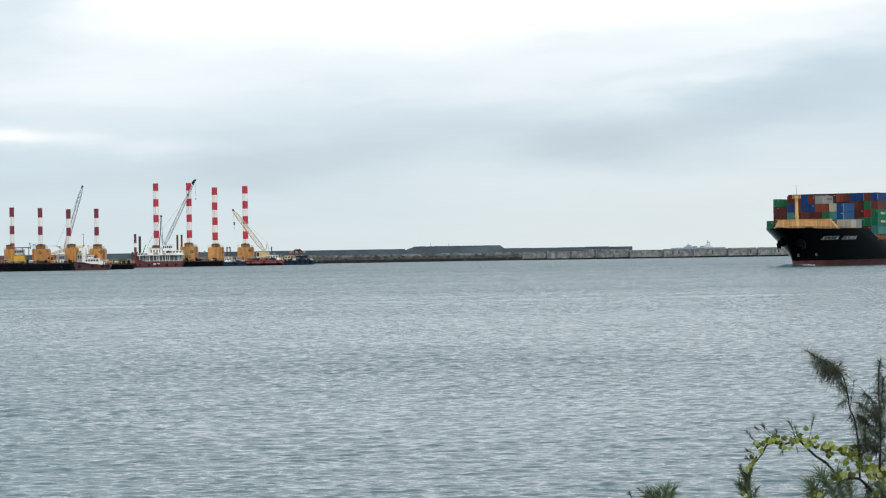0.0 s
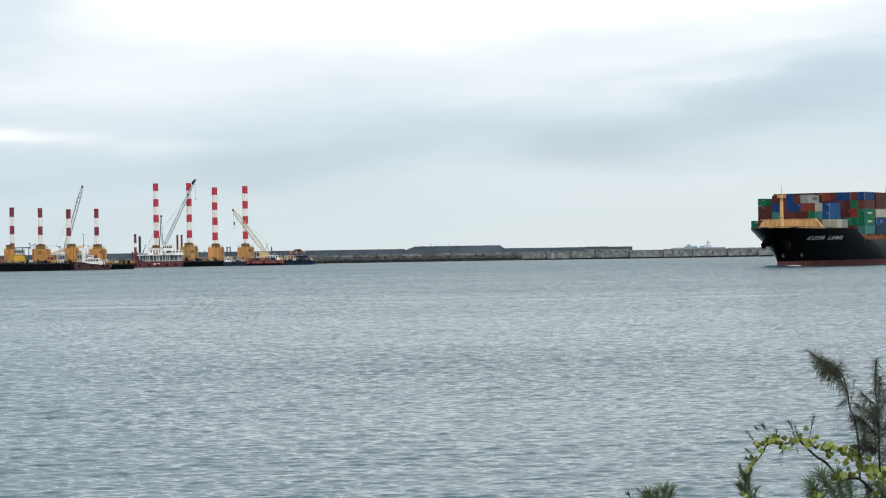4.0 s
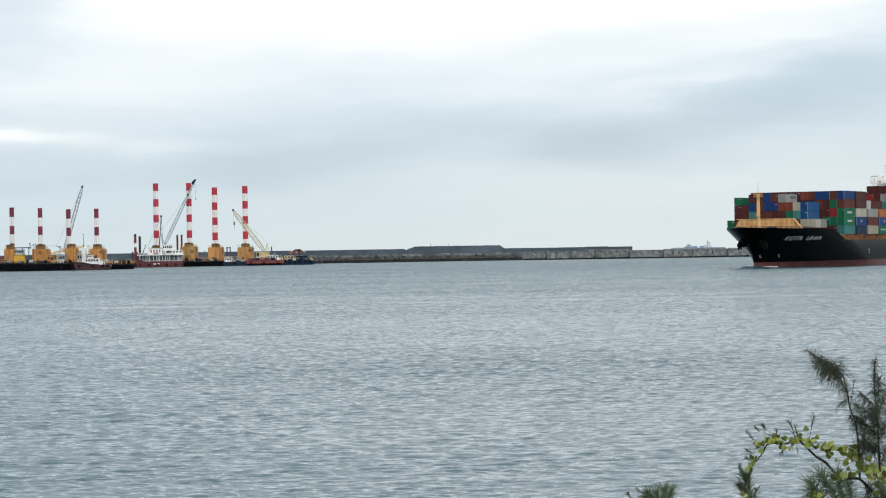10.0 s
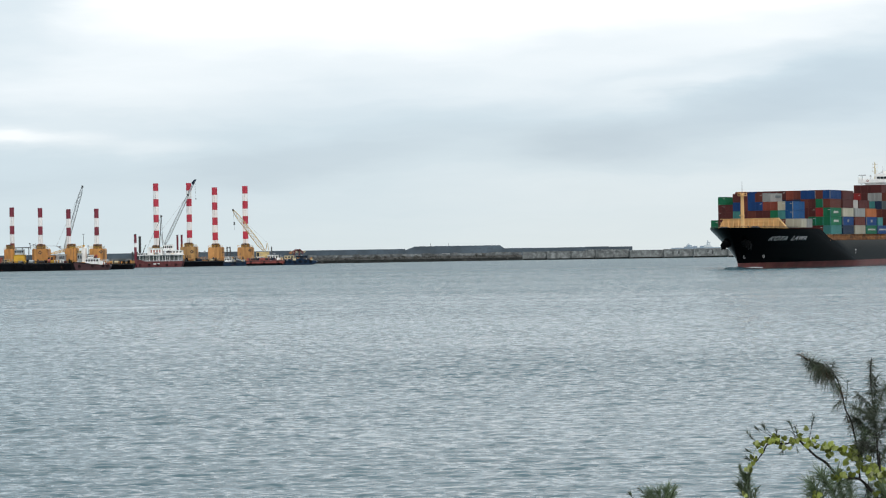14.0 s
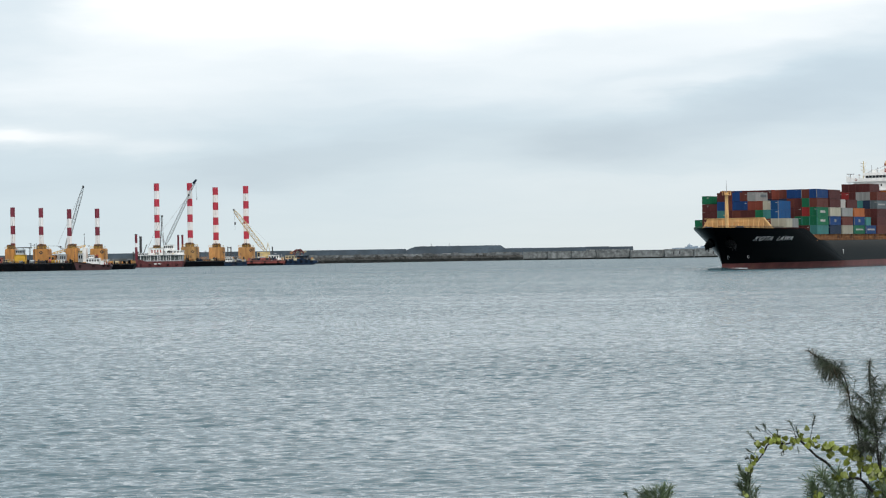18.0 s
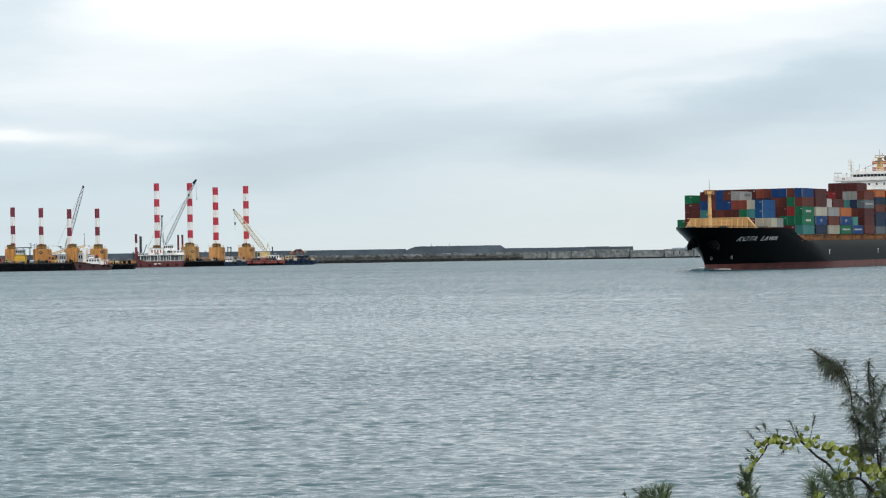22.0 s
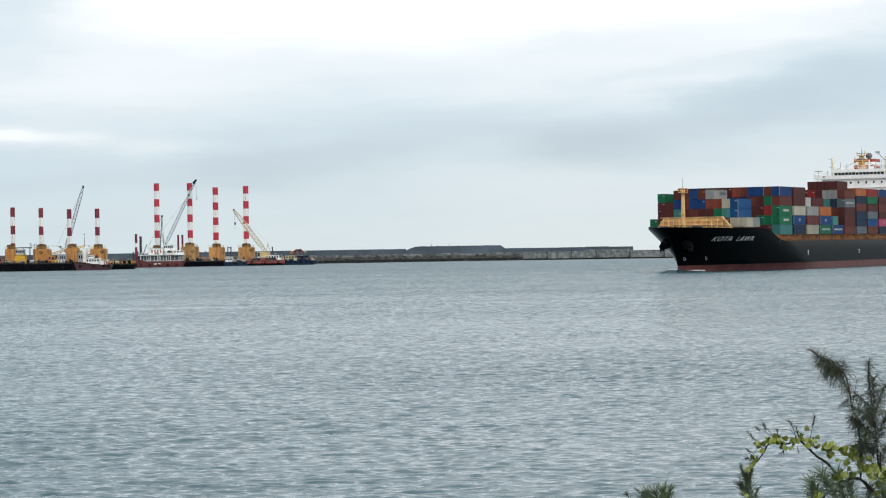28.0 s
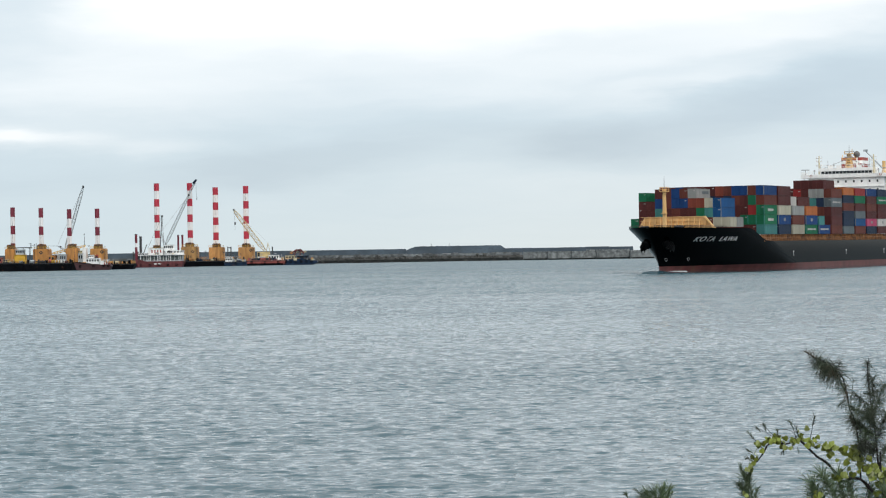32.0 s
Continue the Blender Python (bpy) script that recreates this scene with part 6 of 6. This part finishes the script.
    hang = part("branch", limb_geo([tp(1322, 905) - o, tp(1320, 860) - o, tp(1328, 828) - o], 0.004, 0.002), BARK, t, at=Matrix.Translation(o))
    for a, b, n, ln in (((1325, 895), (1318, 845), 170, 0.10), ((1332, 895), (1324, 840), 120, 0.09), ((1318, 880), (1308, 858), 60, 0.08), ((1318, 850), (1309, 826), 34, 0.05), ((1326, 845), (1328, 822), 30, 0.05), ((1335, 895), (1338, 866), 40, 0.06)):
        part("sprig", needle_geo(rng, [tp(*a) - o, (tp(*a) + tp(*b)) / 2 - o, tp(*b) - o], n, ln, 0.7, 0.15, 0.9, 1.5), NEEDLE_FRESH, hang, "feathery needle foliage")
    moving.append((hang, o, "hang"))
    # the vine with its yellow-green leaves
    v = thing("vine", "climbing vine with broad yellow-green leaves on the casuarina branch", "vine", TREE)
    part("stem", limb_geo([tp(1568, 850, -0.03), tp(1545, 832, -0.03), tp(1515, 812, -0.03), tp(1490, 800, -0.03), tp(1462, 792, -0.03), tp(1440, 782, -0.03), tp(1415, 775, -0.02), tp(1385, 776, -0.02), tp(1355, 778, -0.02), tp(1340, 790, -0.02), tp(1328, 815, -0.02)], 0.003, 0.002, 5), LEAF, v)
    meshes = [leaf_mesh(k) for k in (-0.1, 0.0, 0.12)]
    spots = [(1343, 785, 5, 9), (1357, 776, 5, 8), (1327, 818, 4, 7), (1378, 774, 8, 12), (1395, 778, 4, 9), (1418, 774, 10, 13), (1434, 776, 8, 11), (1450, 788, 7, 9), (1458, 792, 5, 8), (1472, 795, 5, 11), (1482, 802, 8, 12), (1497, 800, 8, 11), (1505, 808, 5, 10), (1522, 815, 9, 12), (1530, 826, 7, 11), (1545, 832, 9, 12), (1556, 845, 7, 12),
             (1494, 832, 5, 9), (1500, 834, 3, 8), (1480, 845, 4, 7), (1566, 850, 5, 9), (1440, 878, 5, 11), (1448, 872, 3, 8), (1312, 872, 2, 7), (1548, 875, 5, 10), (1390, 792, 3, 6), (1536, 815, 9, 14), (1560, 830, 9, 12), (1512, 800, 6, 10), (1331, 808, 4, 5), (1322, 826, 4, 5), (1366, 778, 5, 7)]
    for u, w, n, wide in spots:
        for _ in range(max(2, round(n * (1.1 if u < 1465 else 0.8)))):
            ob = part("leaf", meshes[rng.randrange(3)], None, v)
            k = rng.uniform(0.028, 0.05) * (1.05 if u < 1465 else 1.25)
            ob.matrix_basis = Matrix.LocRotScale(tp(u + rng.gauss(0, wide * 0.6), w + rng.gauss(0, wide * 0.5), -0.04 + rng.uniform(-0.05, 0.05)), Euler((rng.uniform(-0.9, 0.9), rng.uniform(2.0, 4.3), rng.uniform(-0.8, 0.8))), (k, k, k))
    # seedling beside it, only its tip in view
    b = thing("casuarina_seedling", "small casuarina seedling with upright green sprays", "tree", pose(1.748, 20.4, 2.134))
    o = tp(1160, 880) - Vector((0, 0, 2.92))
    part("stem", limb_geo([Vector((0.02, 0, -0.1)), Vector((0.05, 0.02, 1.5)), Vector((0.03, 0, 2.6)), Vector((0.0, 0, 2.9))], 0.018, 0.006), BARK, b)
    for a, c, n, ln in (((1175, 905), (1152, 872), 130, 0.10), ((1178, 905), (1165, 872), 120, 0.11), ((1182, 905), (1180, 868), 150, 0.11), ((1186, 905), (1192, 868), 130, 0.10), ((1170, 900), (1146, 880), 90, 0.09), ((1128, 900), (1114, 872), 40, 0.04), ((1160, 890), (1128, 862), 12, 0.03)):
        part("sprig", needle_geo(rng, [tp(*a) - o, (tp(*a) + tp(*c)) / 2 - o, tp(*c) - o], n, ln, 0.55, 0.25, 0.8, 1.4), NEEDLE_FRESH, b, "upright green needle spray")
    return moving, b


moving_limbs, seedling = tree()

# ---------------------------------------------------------------- what moves
# sway of the limbs: seconds and degrees about the way that the camera looks (+ leans to the right)
SWAY_ARCH = [(0, 0), (2, 0.3), (3.5, 0), (5.5, 0.6), (7, 0.6), (8.5, 1.0), (9.5, 0.8), (10.5, -1.2), (12, -4.5), (13, -1.8), (14, -3.7), (15.2, -3.0), (17, -6.2), (18, 0.2), (18.5, -1.3), (19, 1.1), (20, -1.4), (20.5, 2.4),
             (21, -1.0), (22, 1.6), (22.5, 0), (23, 1.8), (24, 1.0), (25, 0.3), (25.5, 1.9), (26.5, 1.2), (27.5, 1.1), (28, 1.1), (29, 0.3), (29.5, -2.6), (30, 0), (30.5, -1.0), (31, -0.5), (32, -0.9)]
SWAY_LEAD = [(0, 1.6), (2, 1.1), (3.5, 0), (6, 0.2), (8, -0.4), (9.5, -1.2), (10.5, 0.1), (12, -1.3), (12.5, -0.5), (13.5, -2.0), (14.5, -2.5), (17, -4.0), (18, -3.3), (19.5, -5.6), (20, -6.0), (21, -3.8), (23, -3.6), (25, -3.2), (28, -3.6), (30, -3.8), (32, -4.0)]
SWAY_HANG = [(0, 1.0), (2, -0.6), (4, 0.2), (7, -0.4), (10, 0.3), (13, 0), (17, -1.0), (18.5, -4.0), (19.7, -6.5), (20.5, 0.5), (21, -2.5), (22, 0), (24, 1.0), (27.5, 1.0), (29, 0), (30.5, -2.0), (32, -0.4)]
SWAY_SEED = [(0, 0), (5.5, -1.0), (10, -1.0), (14, 0.2), (16.5, -0.8), (18, -3.0), (20, -3.4), (23, -4.2), (25, -5.0), (27.5, -2.2), (29, -3.0), (32, -3.0)]


def motions():
    walk(water, [(0.0, pose(-9, 8, SEA)), (32.0, pose(9, -8, SEA))])
    walk(ship, SHIP_ROWS)
    walk(foam, [(t, Matrix.Translation((0, 0, SEA + 0.2)) @ m) for t, m in SHIP_ROWS])
    for ob, local in box_list:
        walk(ob, [(t, m @ local) for t, m in SHIP_ROWS])
    rows = {"arch": SWAY_ARCH, "lead": SWAY_LEAD, "hang": SWAY_HANG}
    for limb, o, which in moving_limbs:
        walk(limb, [(t, Matrix.Translation(o) @ pose(0, 0, 0, 0, a, 0)) for t, a in rows[which]])
    walk(seedling, [(t, pose(1.748, 20.4, 2.134, 0, a * 0.25, 0)) for t, a in SWAY_SEED])


motions()
